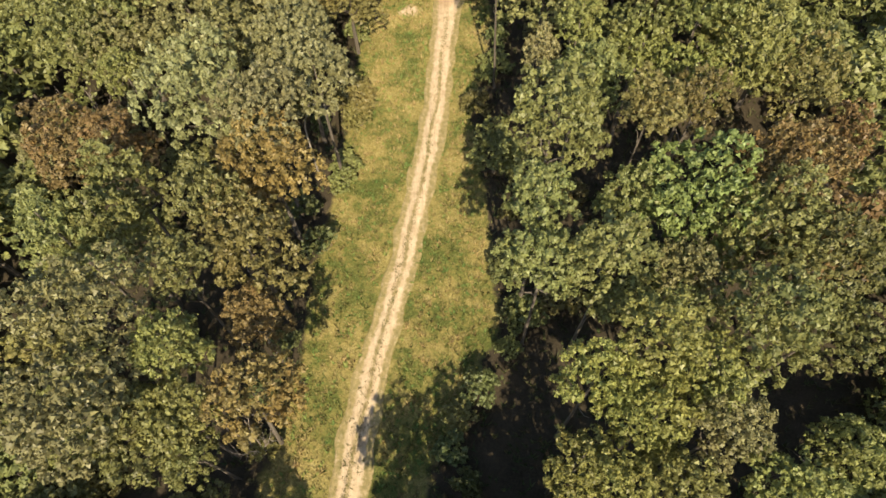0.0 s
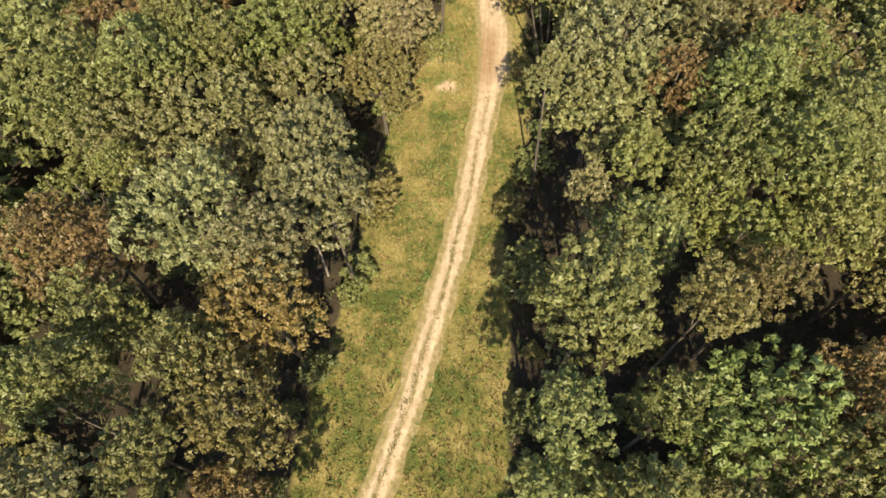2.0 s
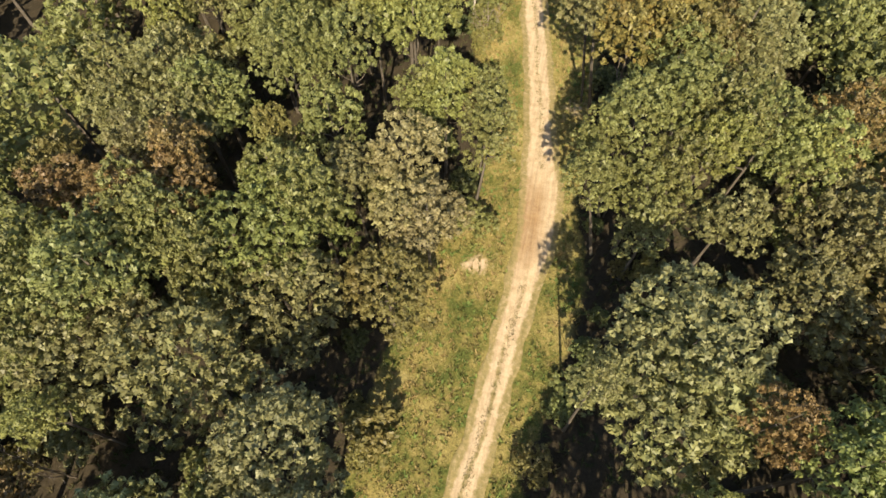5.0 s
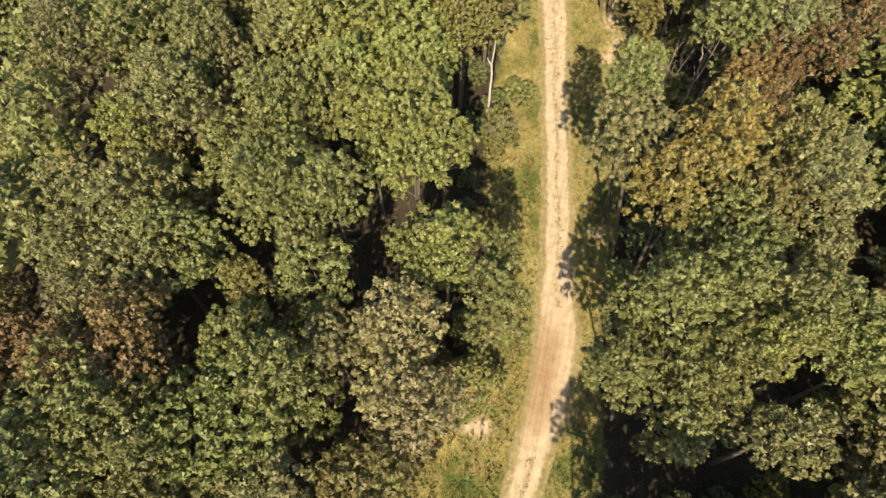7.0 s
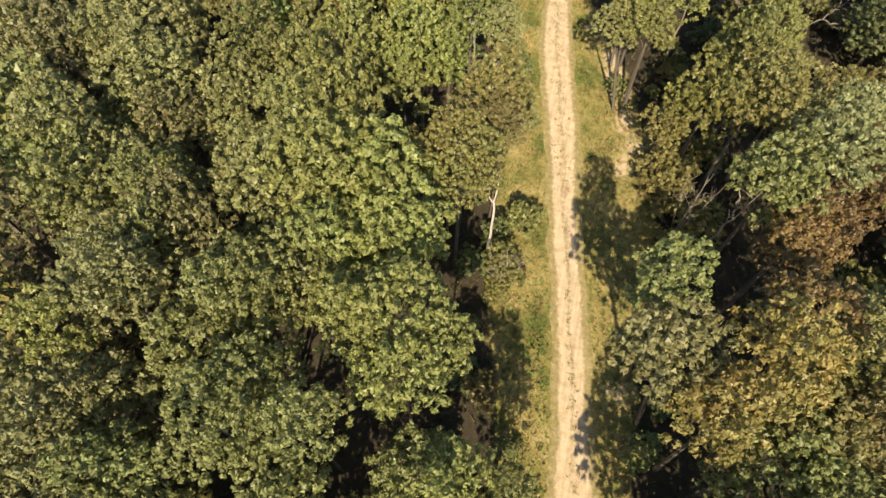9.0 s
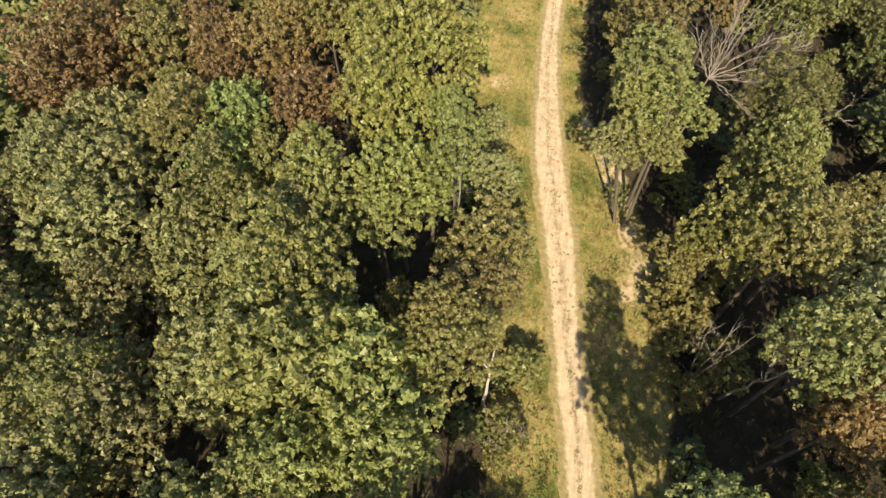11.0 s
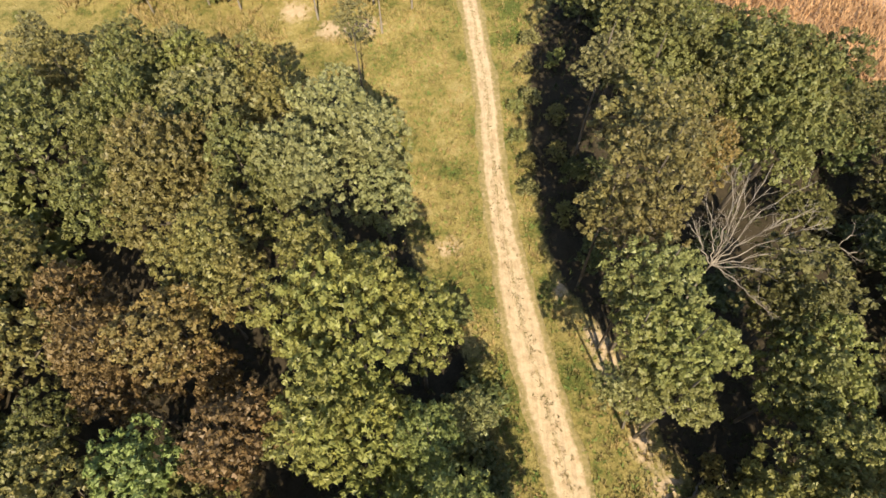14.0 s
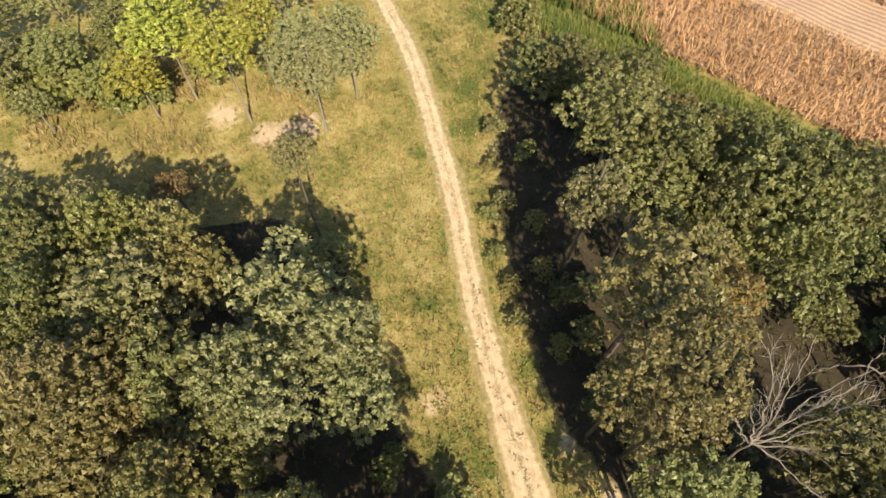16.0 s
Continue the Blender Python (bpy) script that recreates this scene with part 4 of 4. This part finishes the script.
# weeds and bramble in the shade of the eastern edge
for x, y, r, h, kind in ((-0.3, 141.8, 1.1, 2.2, "yellow"), (-3.6, 141.0, 1.0, 1.6, "olive"), (-1.2, 134.0, 1.2, 2.4, "olive"), (-3.4, 136.6, 1.1, 2.0, "drab"), (-4.6, 125.4, 1.0, 1.8, "drab"), (-1.8, 122.6, 1.1, 2.2, "yellow"), (-5.0, 131.8, 0.9, 1.5, "green"), (-1.6, 129.4, 1.2, 2.3, "olive"), (-4.9, 135.8, 0.9, 1.4, "green"), (-4.4, 128.6, 0.9, 1.7, "olive"), (-2.6, 145.2, 1.2, 2.0, "drab")):
    shrub(x, y, r, h, kind)

# saplings and bramble along both edges of the wood
edge = random.Random(17)
for i in range(64):
    y = -6 + i * 2.15 + edge.uniform(-0.8, 0.8)
    side = i % 2
    x = along(WEST, y) - edge.uniform(0.6, 3.4) if side else along(EAST, y) + edge.uniform(1.4, 4.2) + (2.0 if 108 < y < 150 else 0)
    shrub(float(x), y, edge.uniform(0.8, 1.7), edge.uniform(1.4, 3.4), edge.choice(["dark", "dark", "green", "olive"]))

# gaps in the canopy, where one sees down to the shaded floor
GAPS = []


def glade(x, y, r):
    GAPS.append((x, y, r))


glade(-47.5, 63.0, 5.0)
glade(-35.0, 100.6, 2.0)
glade(-30.8, 102.2, 1.8)
glade(6.6, 50.6, 2.4)
glade(8.6, 53.0, 1.8)
glade(5.6, 92.0, 3.0)
glade(5.0, 96.2, 1.6)
glade(7.8, 85.0, 2.0)
glade(4.2, 100.5, 1.6)
glade(25.8, 11.8, 3.0)
glade(23.8, 8.6, 2.4)
glade(28.8, 13.4, 2.6)
glade(-14.2, 24.8, 1.8)
glade(-12.2, 24.4, 1.8)
glade(-10.8, 36.2, 1.8)
glade(-9.2, 35.2, 1.6)
glade(-52.5, 69.5, 5.0)
glade(17.6, 7.2, 2.6)
glade(17.0, 110.0, 2.4)
glade(18.5, 116.0, 2.4)
glade(12.5, 106.5, 1.6)
glade(11.0, 116.8, 2.6)
glade(14.8, 118.2, 2.6)
glade(-37.0, 113.6, 2.0)
glade(-36.5, 132.0, 2.0)
glade(16.5, 8.0, 2.2)
glade(22.0, 10.5, 2.4)
glade(6.5, 9.0, 1.8)
glade(-20.5, 4.5, 2.0)
glade(-8.1, 20.8, 1.7)
glade(-9.8, 25.3, 2.1)
glade(-8.2, 13.7, 1.3)
glade(-9.9, 16.7, 1.6)
glade(-7.4, 5.3, 1.4)
glade(-9.0, 6.4, 1.7)
glade(2.9, 16.0, 1.1)
glade(3.5, 19.4, 1.3)
glade(3.1, 6.1, 2.1)
glade(22.7, 29.3, 1.6)
glade(27.7, 35.7, 2.0)
glade(8.1, 14.3, 0.9)
glade(9.8, 17.4, 1.1)
glade(18.0, 6.9, 1.4)
glade(21.9, 8.4, 1.7)
glade(-9.1, 41.1, 2.3)
glade(-11.0, 44.8, 2.8)
glade(-9.0, 31.3, 1.3)
glade(-10.9, 32.9, 1.5)
glade(3.8, 38.7, 1.9)
glade(4.7, 41.9, 2.3)
glade(14.7, 31.7, 1.1)
glade(17.9, 33.5, 1.3)
glade(-21.6, 57.9, 0.6)
glade(-26.2, 65.2, 0.7)
glade(-12.1, 62.6, 0.7)
glade(-14.1, 65.9, 0.8)
glade(-20.9, 54.7, 0.7)
glade(-24.8, 56.2, 0.8)
glade(4.3, 69.3, 1.4)
glade(5.9, 74.0, 1.7)
glade(5.8, 54.2, 2.1)
glade(7.8, 55.7, 2.5)
glade(-6.5, 70.6, 1.3)
glade(-7.2, 75.7, 1.6)
glade(-25.1, 76.5, 0.6)
glade(-29.2, 80.0, 0.8)
glade(-30.1, 85.9, 0.6)
glade(-35.4, 91.5, 0.8)
glade(-8.1, 77.3, 1.2)
glade(-8.5, 81.0, 1.5)
glade(-5.3, 71.2, 1.5)
glade(-5.0, 73.6, 1.8)
glade(7.9, 83.5, 2.1)
glade(11.2, 88.6, 2.5)
glade(5.7, 71.4, 0.9)
glade(8.5, 73.7, 1.2)
glade(-26.1, 68.3, 0.7)
glade(-30.5, 70.0, 0.8)
glade(1.8, 96.9, 1.3)
glade(3.7, 105.0, 1.6)
glade(-5.6, 107.8, 1.5)
glade(-4.4, 113.6, 1.8)
glade(-24.3, 90.1, 0.6)
glade(-27.3, 91.8, 0.7)
glade(-0.2, 91.4, 1.4)
glade(2.1, 93.5, 1.7)
glade(-3.7, 91.0, 1.6)
glade(-2.1, 93.0, 2.0)
glade(-11.6, 104.8, 1.0)
glade(-11.7, 109.8, 1.3)
glade(-17.3, 97.4, 0.6)
glade(-18.7, 100.8, 0.7)
glade(-18.5, 114.5, 2.1)
glade(-19.6, 118.1, 2.5)
glade(-3.6, 117.2, 2.7)
glade(8.5, 106.5, 1.3)
glade(13.3, 108.4, 1.5)
glade(-2.6, 107.4, 1.0)
glade(-0.2, 109.5, 1.2)
glade(-13.5, 113.4, 2.1)
glade(-2.8, 120.7, 2.5)
glade(5.3, 125.0, 1.3)
glade(9.3, 128.6, 1.6)
glade(14.9, 120.3, 0.8)
glade(21.0, 122.9, 1.0)
glade(-25.6, 133.6, 1.8)
glade(-28.2, 139.0, 2.2)
glade(-2.9, 133.6, 2.2)
glade(-0.6, 139.0, 2.7)

# the rest of the wood, between and behind them
fill = random.Random(5)
kinds = ["green"] * 11 + ["olive"] * 3 + ["grey"] * 3 + ["yellow"] * 2 + ["rust"] * 2 + ["amber", "dark", "dark"]
spare = []
for attempt in range(16000):
    x, y = fill.uniform(-72, 66), fill.uniform(-18, 165)
    known = abs(x + 6) < 29 and 6 < y < 131      # here the tall trees all stand already: only low ones between them
    r = fill.uniform(2.2, 3.0) if known or attempt >= 9000 else fill.uniform(3.2, 5.6)
    if x - r * 0.85 - (8.0 if 110 < y < 150 else 0) < along(EAST, y) and x + r * 0.85 > along(WEST, y):
        continue
    if (x > 0 and y > 131 - 0.25 * max(0, x - 10)) or y > 134 or abs(x + 6) > 44 + 0.12 * y:
        continue
    if any((x - a) ** 2 + (y - b) ** 2 < ((0.78 if known else 0.64) * (r + s)) ** 2 for a, b, s in STANDING):
        continue
    if any((x - a) ** 2 + (y - b) ** 2 < (0.8 * r + s) ** 2 for a, b, s in GAPS):
        continue
    lift = 1.2 if 50 < y < 100 else -2.6 if y > 104 or y < 12 else 0.0      # the wood is taller in the middle of the ride
    h, kind = lift + (fill.uniform(10.5, 14.5) if r > 3.2 else fill.uniform(7.0, 10.5)), fill.choice(kinds)
    if known:
        h = fill.uniform(4.5, 7.5)
    if x < -20 and y > 97:
        kind = fill.choice(["olive", "rust", "drab"])
    elif x > 6 and y > 99:
        kind = fill.choice(["deep", "olive", "dark"])
    if known:
        broadleaf(x, y, r, h, kind, "young trees", size="thin")
    elif abs(x + 4) < 33:
        broadleaf(x, y, r, h, kind, size="plain")
    else:
        STANDING.append((x, y, r))
        spare.append((x, y, r, h))

# young growth on the floor of the wood, where no crown stands over it
sprout = random.Random(23)
young = 0
for attempt in range(4000):
    x, y, r = sprout.uniform(-34, 26), sprout.uniform(2, 128), sprout.uniform(1.1, 1.9)
    if (x - 1.6 < along(EAST, y) and x + 1.6 > along(WEST, y)) or young >= 70:
        continue
    if any((x - a) ** 2 + (y - b) ** 2 < (0.8 * s + 0.4) ** 2 for a, b, s in STANDING) or any((x - a) ** 2 + (y - b) ** 2 < s * s for a, b, s in GAPS):
        continue
    shrub(x, y, r, sprout.uniform(1.6, 3.6), sprout.choice(["dark", "green", "olive"]))
    young += 1

for attempt in range(5000):
    x, y, r = fill.uniform(-125, 110), fill.uniform(-60, 150), fill.uniform(4.6, 6.4)
    if (abs(x + 6) < 44 + 0.12 * y and y > -18) or (x + 50) ** 2 + (y - 66) ** 2 < (7 + r) ** 2 or (x - r < along(EAST, y) and x + r > along(WEST, y)) or x + y > 160 or y > 134:
        continue
    if any((x - a) ** 2 + (y - b) ** 2 < (0.66 * (r + s)) ** 2 for a, b, s in STANDING):
        continue
    STANDING.append((x, y, r))
    spare.append((x, y, r, fill.uniform(11.0, 15.0)))

# the far sides of the wood, tree behind tree
verts = []
for x, y, r, h in spare:
    me = fill.choice(CROWNS["thin"])
    v = np.empty(len(me.vertices) * 3, dtype=np.float32)
    me.vertices.foreach_get("co", v)
    a = fill.uniform(0, 6.28)
    turn = np.array([[math.cos(a), -math.sin(a), 0], [math.sin(a), math.cos(a), 0], [0, 0, 1]])
    deep = abs(x + 6) > 58 or y < -22
    near = abs(x + 6) < 48 and y > 0
    v = v.reshape(-1, 3, 3)[:: 11 if deep else 2 if near else 4]
    hub = v.mean(1, keepdims=True)
    v = (hub + (v - hub) * (3.0 if deep else 1.35 if near else 1.85)).reshape(-1, 3)
    verts.append((v @ turn.T) * r + [x, y, h - 1.3 * r])
verts = np.concatenate(verts)
tagged(new("far_woodland", fast_mesh("far_woodland", verts, np.arange(len(verts)).reshape(-1, 3), LEAVES["green"])), "dense green oak canopy stretching away on both sides", "woodland", kind="stuff")
pieces = [tube([(x, y, -0.3), (x, y, h * 0.4), (x + 0.2, y, h - r)], [0.3, 0.22, 0.12], 5) for x, y, r, h in spare]
v, f = joined(pieces)
tagged(mesh_object("far_trunks", v, f, BARK), "brown oak trunks deep in the wood", "tree trunks", kind="stuff")

# ---------------------------------------------------------------- dead wood


def bare(name, label, category, foot, stems, material, seed, twigs=7, spread=0.5, thick=0.16):
    """A leafless tree or bush: a trunk and branches, each with its twigs. Stems run from foot through the points given."""
    r = random.Random(seed)
    base = Vector((foot[0], foot[1], float(relief(foot[0], foot[1])) - 0.15))
    thing = tagged(new(name), label, category)
    thing.location = base
    for i, stem in enumerate(stems):
        pts = [Vector(p) - base for p in stem]
        dense = []
        for a, b in zip(pts, pts[1:]):
            for k in range(4):
                dense.append(a.lerp(b, k / 4) + Vector((r.uniform(-1, 1), r.uniform(-1, 1), r.uniform(-1, 1))) * (0.10 if dense else 0.0))
        dense.append(pts[-1])
        n = len(dense)
        big = thick if i == 0 else thick * 0.5
        radii = [big * (1 - 0.86 * k / (n - 1)) + 0.012 for k in range(n)]
        pieces = [tube(dense, radii, 6)]
        start = n // 2 if i == 0 else 1
        for k in range(twigs):
            j = r.randrange(start, n - 1)
            way = (dense[j + 1] - dense[j]).normalized()
            out = (way + Vector((r.uniform(-1, 1), r.uniform(-1, 1), r.uniform(-0.5, 0.9))) * spread * 1.3).normalized()
            length = r.uniform(0.9, 2.4) * spread * 2
            p0 = dense[j]
            line = [p0]
            for q in range(3):
                out = (out + Vector((r.uniform(-1, 1), r.uniform(-1, 1), r.uniform(-0.6, 0.8))) * 0.28).normalized()
                line.append(line[-1] + out * length / 3)
            pieces.append(tube(line, [radii[j] * 0.42, radii[j] * 0.28 + 0.003, 0.013, 0.007], 4))
            for q in range(2):
                side = (out + Vector((r.uniform(-1, 1), r.uniform(-1, 1), r.uniform(-0.5, 0.5)))).normalized()
                start_p = line[1 + q]
                pieces.append(tube([start_p, start_p + side * length * 0.28, start_p + side * length * 0.5 + Vector((0, 0, 0.1))], [0.015, 0.010, 0.006], 4))
        v, f = joined(pieces)
        mesh_object("trunk" if i == 0 else "branch", v, f, material, thing)
    return thing


crotch = (5.3, 112.4, 10.0)
bare("dead_tree", "leafless dead tree with bleached spreading branches", "tree", (4.9, 111.2), [
    [(4.9, 111.2, -0.2), (5.0, 111.7, 5.0), crotch, (5.4, 113.2, 12.0), (5.9, 114.6, 13.4), (6.0, 116.6, 14.4)],
    [crotch, (4.5, 112.8, 11.2), (3.9, 113.4, 12.2), (3.0, 113.9, 12.9)],
    [crotch, (5.0, 112.9, 11.6), (4.6, 113.9, 13.0), (4.3, 115.0, 13.6)],
    [crotch, (5.5, 113.0, 12.2), (6.1, 114.6, 14.0), (6.9, 116.4, 15.0)],
    [crotch, (5.9, 113.2, 12.4), (6.9, 114.8, 14.3), (8.2, 116.6, 15.5)],
    [crotch, (6.0, 112.8, 12.6), (6.9, 113.6, 14.6), (8.2, 114.0, 16.4)],
    [crotch, (6.4, 112.8, 11.6), (8.4, 113.4, 13.2), (10.8, 114.2, 14.0)],
    [crotch, (6.6, 112.4, 11.2), (8.8, 112.9, 12.6), (11.4, 113.4, 13.4)],
    [crotch, (6.8, 112.2, 10.9), (9.2, 112.3, 11.9), (12.2, 112.4, 12.5)],
    [crotch, (6.8, 111.9, 10.6), (8.4, 111.4, 11.1), (9.9, 110.9, 11.5)],
    [crotch, (6.2, 111.5, 10.2), (7.1, 110.0, 10.3), (8.2, 108.8, 10.0)],
], DEADWOOD, 3, 10, 0.44, 0.075)
bare("leaning_dead_trunk", "pale leaning dead trunk propped among the trees", "dead trunk", (8.8, 89.3), [
    [(8.8, 89.3, -0.2), (8.7, 88.6, 4.2), (8.6, 87.9, 8.0), (8.5, 86.9, 13.5)],
    [(8.6, 87.9, 8.0), (8.2, 88.3, 9.9), (8.0, 88.9, 11.0)],
], DEADWOOD, 5, 2, 0.35, 0.12)
bare("dead_snag", "broken white dead trunk standing at the wood's edge", "dead trunk", (-8.4, 85.4), [
    [(-8.4, 85.4, -0.2), (-8.4, 85.4, 4.0), (-8.4, 85.5, 7.6), (-8.3, 85.7, 10.9)],
    [(-8.4, 85.5, 7.4), (-8.6, 85.4, 7.9), (-8.8, 85.5, 8.4)],
], WHITEWOOD, 6, 0, 0.2, 0.13)
bare("dead_limb", "bleached dead limb standing out of a green crown", "bough", (-12.3, 95.2), [
    [(-12.3, 95.2, -0.2), (-12.35, 95.3, 8.0), (-12.3, 95.5, 13.5), (-12.1, 96.1, 16.3)],
    [(-12.3, 95.5, 13.5), (-12.7, 95.9, 14.6), (-13.0, 96.6, 15.6)],
    [(-12.2, 95.8, 14.8), (-11.7, 96.1, 15.8), (-11.4, 96.7, 16.6)],
], DEADWOOD, 61, 3, 0.3, 0.08)
for i, (x, y, tall) in enumerate(((6.4, 90.2, 9.8), (7.4, 92.0, 3.6), (-6.9, 82.5, 5.0), (-28.5, 34.5, 11.0), (-13.5, 9.0, 6.0), (-50.5, 65.5, 5.0))):
    bare("bare_bush", "leafless grey-brown bush of thin upright stems", "bush", (x, y), [
        [(x, y, -0.2), (x + 0.3, y + 0.2, tall * 0.5), (x + 0.2, y + 0.9, tall)],
        [(x, y, 0.3), (x - 0.7, y + 0.3, tall * 0.5), (x - 1.2, y + 0.7, tall * 0.9)],
        [(x, y, 0.3), (x + 0.9, y + 0.1, tall * 0.45), (x + 1.7, y + 0.5, tall * 0.85)],
        [(x, y, 0.3), (x + 0.2, y - 0.5, tall * 0.5), (x - 0.3, y - 1.0, tall * 0.8)],
    ], TWIG, 20 + i, 6, 0.42, 0.04)
bare("fallen_log", "short pale log lying in the grass", "log", (4.4, 98.8), [
    [(4.4, 98.8, 0.12), (4.9, 99.4, 0.25), (5.5, 100.3, 0.35)],
], DEADWOOD, 41, 1, 0.25, 0.17)
bare("leaning_sapling", "pale slender leaning sapling trunk at the grass's edge", "dead trunk", (4.2, 98.9), [
    [(4.2, 98.9, -0.2), (4.4, 99.0, 3.2), (4.5, 99.1, 5.0)],
    [(4.4, 99.0, 3.2), (4.9, 99.2, 4.2), (5.4, 99.5, 4.6)],
], DEADWOOD, 51, 1, 0.25, 0.12)
bare("fallen_bough", "grey fallen bough caught in the undergrowth", "bough", (18.2, 118.0), [
    [(18.2, 118.0, -0.2), (18.3, 117.8, 2.4), (19.0, 116.8, 4.0), (20.0, 116.2, 4.2), (21.4, 117.0, 4.4)],
    [(19.0, 116.8, 4.0), (19.7, 117.4, 4.8), (20.3, 117.8, 5.2)],
], DEADWOOD, 52, 3, 0.4, 0.10)
bare("broken_bough", "bleached broken bough jutting from a crown", "bough", (-11.6, 34.6), [
    [(-11.6, 34.6, -0.2), (-11.6, 34.8, 6.0), (-10.6, 34.9, 9.0), (-8.9, 34.2, 8.8)],
], DEADWOOD, 43, 2, 0.25, 0.10)

# ---------------------------------------------------------------- the maize field
rows_x, rows_y, rows_z = [], [], []
maize = np.random.default_rng(21)
for k in range(44):
    if 17 <= k <= 28:
        continue
    d = 170.6 + k * 0.76 * 1.4142
    s = np.arange(-8, 46, 0.24) + maize.uniform(-0.06, 0.06)
    s = s[maize.random(len(s)) > 0.08]
    rows_x.append(d / 2 + s - 76 + maize.normal(0, 0.15, len(s)))
    rows_y.append(d / 2 - s + 76 + maize.normal(0, 0.15, len(s)))
x, y = np.concatenate(rows_x), np.concatenate(rows_y)
blades("standing_maize", x, y, relief(x, y), np.full(len(x), 0.75) * maize.uniform(0.6, 1.2, len(x)), 0.055, 11, MAIZE, 1.3, "ripe dry tan maize standing in rows", "maize", 1.15)

# tall green grass on the headland between wood and maize, and weeds in the edge of the crop
x = maize.uniform(2, 46, 13000)
y = 166.2 - x + maize.normal(0, 1.7, len(x)) - 0.10 * np.clip(x - 14, 0, 30) * (x < 30)
blades("headland_grass", x, y, relief(x, y), maize.uniform(0.35, 0.95, len(x)), 0.05, 4, WEED, 0.7, "tall fresh green grass on the headland beside the maize", "grass")
x, y = maize.uniform(4, 17, 1500), maize.uniform(150, 172, 1500)
keep = (x + y > 169.5) & (x + y < 180)
x, y = x[keep], y[keep]
blades("crop_weeds", x, y, relief(x, y), maize.uniform(1.0, 2.0, len(x)), 0.09, 7, WEED, 0.5, "tall yellow-green weeds growing in the edge of the maize", "weeds")

# tall withered stalks in the meadow, under and before the small trees
x, y = maize.uniform(-56, -14, 5200), maize.uniform(143, 160, 5200)
keep = (np.sin(x * 0.55 + 1.0) + np.sin(x * 0.23 + y * 0.7) + maize.normal(0, 0.6, len(x)) > 0.75) & (y > 146.5 - 0.10 * (x + 30))
x, y = x[keep], y[keep]
blades("meadow_stalks", x, y, relief(x, y), maize.uniform(0.35, 0.95, len(x)), 0.045, 8, STALK, 0.9, "tall withered tan and orange stalks in the meadow", "weeds")

# low herbs and saplings on the floor of the wood
x, y = maize.uniform(-36, 32, 20000), maize.uniform(-12, 165, 20000)
keep = (openness(x, y) < 0.6) & (x + y < 166)
x, y = x[keep], y[keep]
blades("woodland_herbs", x, y, relief(x, y), maize.uniform(0.2, 0.7, len(x)), 0.055, 5, HERB, 1.2, "low herbs and brambles on the woodland floor", "undergrowth")

# coarse tussocks and dock stalks standing in the grass
x, y = maize.uniform(-40, 12, 26000), maize.uniform(-12, 165, 26000)
keep = (openness(x, y) > 0.7) & (np.abs(x - smooth_line(y)) > along(BROAD, y) + 0.9) & (x + y < 170) & (maize.random(len(x)) < np.where(np.abs(x - smooth_line(y)) < 13, 0.9, 0.35))
x, y = x[keep], y[keep]
blades("grass_tussocks", x, y, relief(x, y), maize.uniform(0.18, 0.50, len(x)), 0.05, 10, TUSSOCK, 0.9, "coarse brown and green grass tussocks beside the track", "grass")

# tufts on the crown of the track, and weeds spreading over the ruts in the less used stretches
y = maize.uniform(-20, 170, 4200)
x = smooth_line(y) + maize.normal(0, 0.14, len(y))
wild = maize.uniform(-20, 170, 4600)
wild = wild[((wild < 16) | ((wild > 93) & (wild < 130))) & (maize.random(len(wild)) < np.where(wild < 20, 0.42, 0.22))]
keep = (y < 56) | ((y > 68) & (maize.random(len(y)) < 0.6))
x, y = x[keep], y[keep]
blades("track_weeds", x, y, np.zeros(len(x)), maize.uniform(0.05, 0.20, len(x)), 0.036, 5, TUFT, 1.3, "low weeds and grass tufts on the crown of the track", "weeds")

x = smooth_line(wild) + maize.normal(0, 0.5, len(wild))
blades("rut_weeds", x, wild, np.zeros(len(x)) - 0.02, maize.uniform(0.07, 0.19, len(x)), 0.034, 9, TUFT, 1.4, "scattered dark tufts growing in the wheel ruts", "weeds")

# broad-leaved weeds among the grass
x, y = maize.uniform(-26, 8, 9000), maize.uniform(-12, 150, 9000)
keep = (openness(x, y) > 0.75) & (np.abs(x - smooth_line(y)) > along(BROAD, y) + 0.5) & (np.abs(x - smooth_line(y)) < 12)
x, y = x[keep], y[keep]
blades("meadow_weeds", x, y, relief(x, y) + 0.03, maize.uniform(0.10, 0.30, len(x)), 0.075, 6, WEED, 1.6, "broad-leaved green weeds scattered in the grass", "weeds")
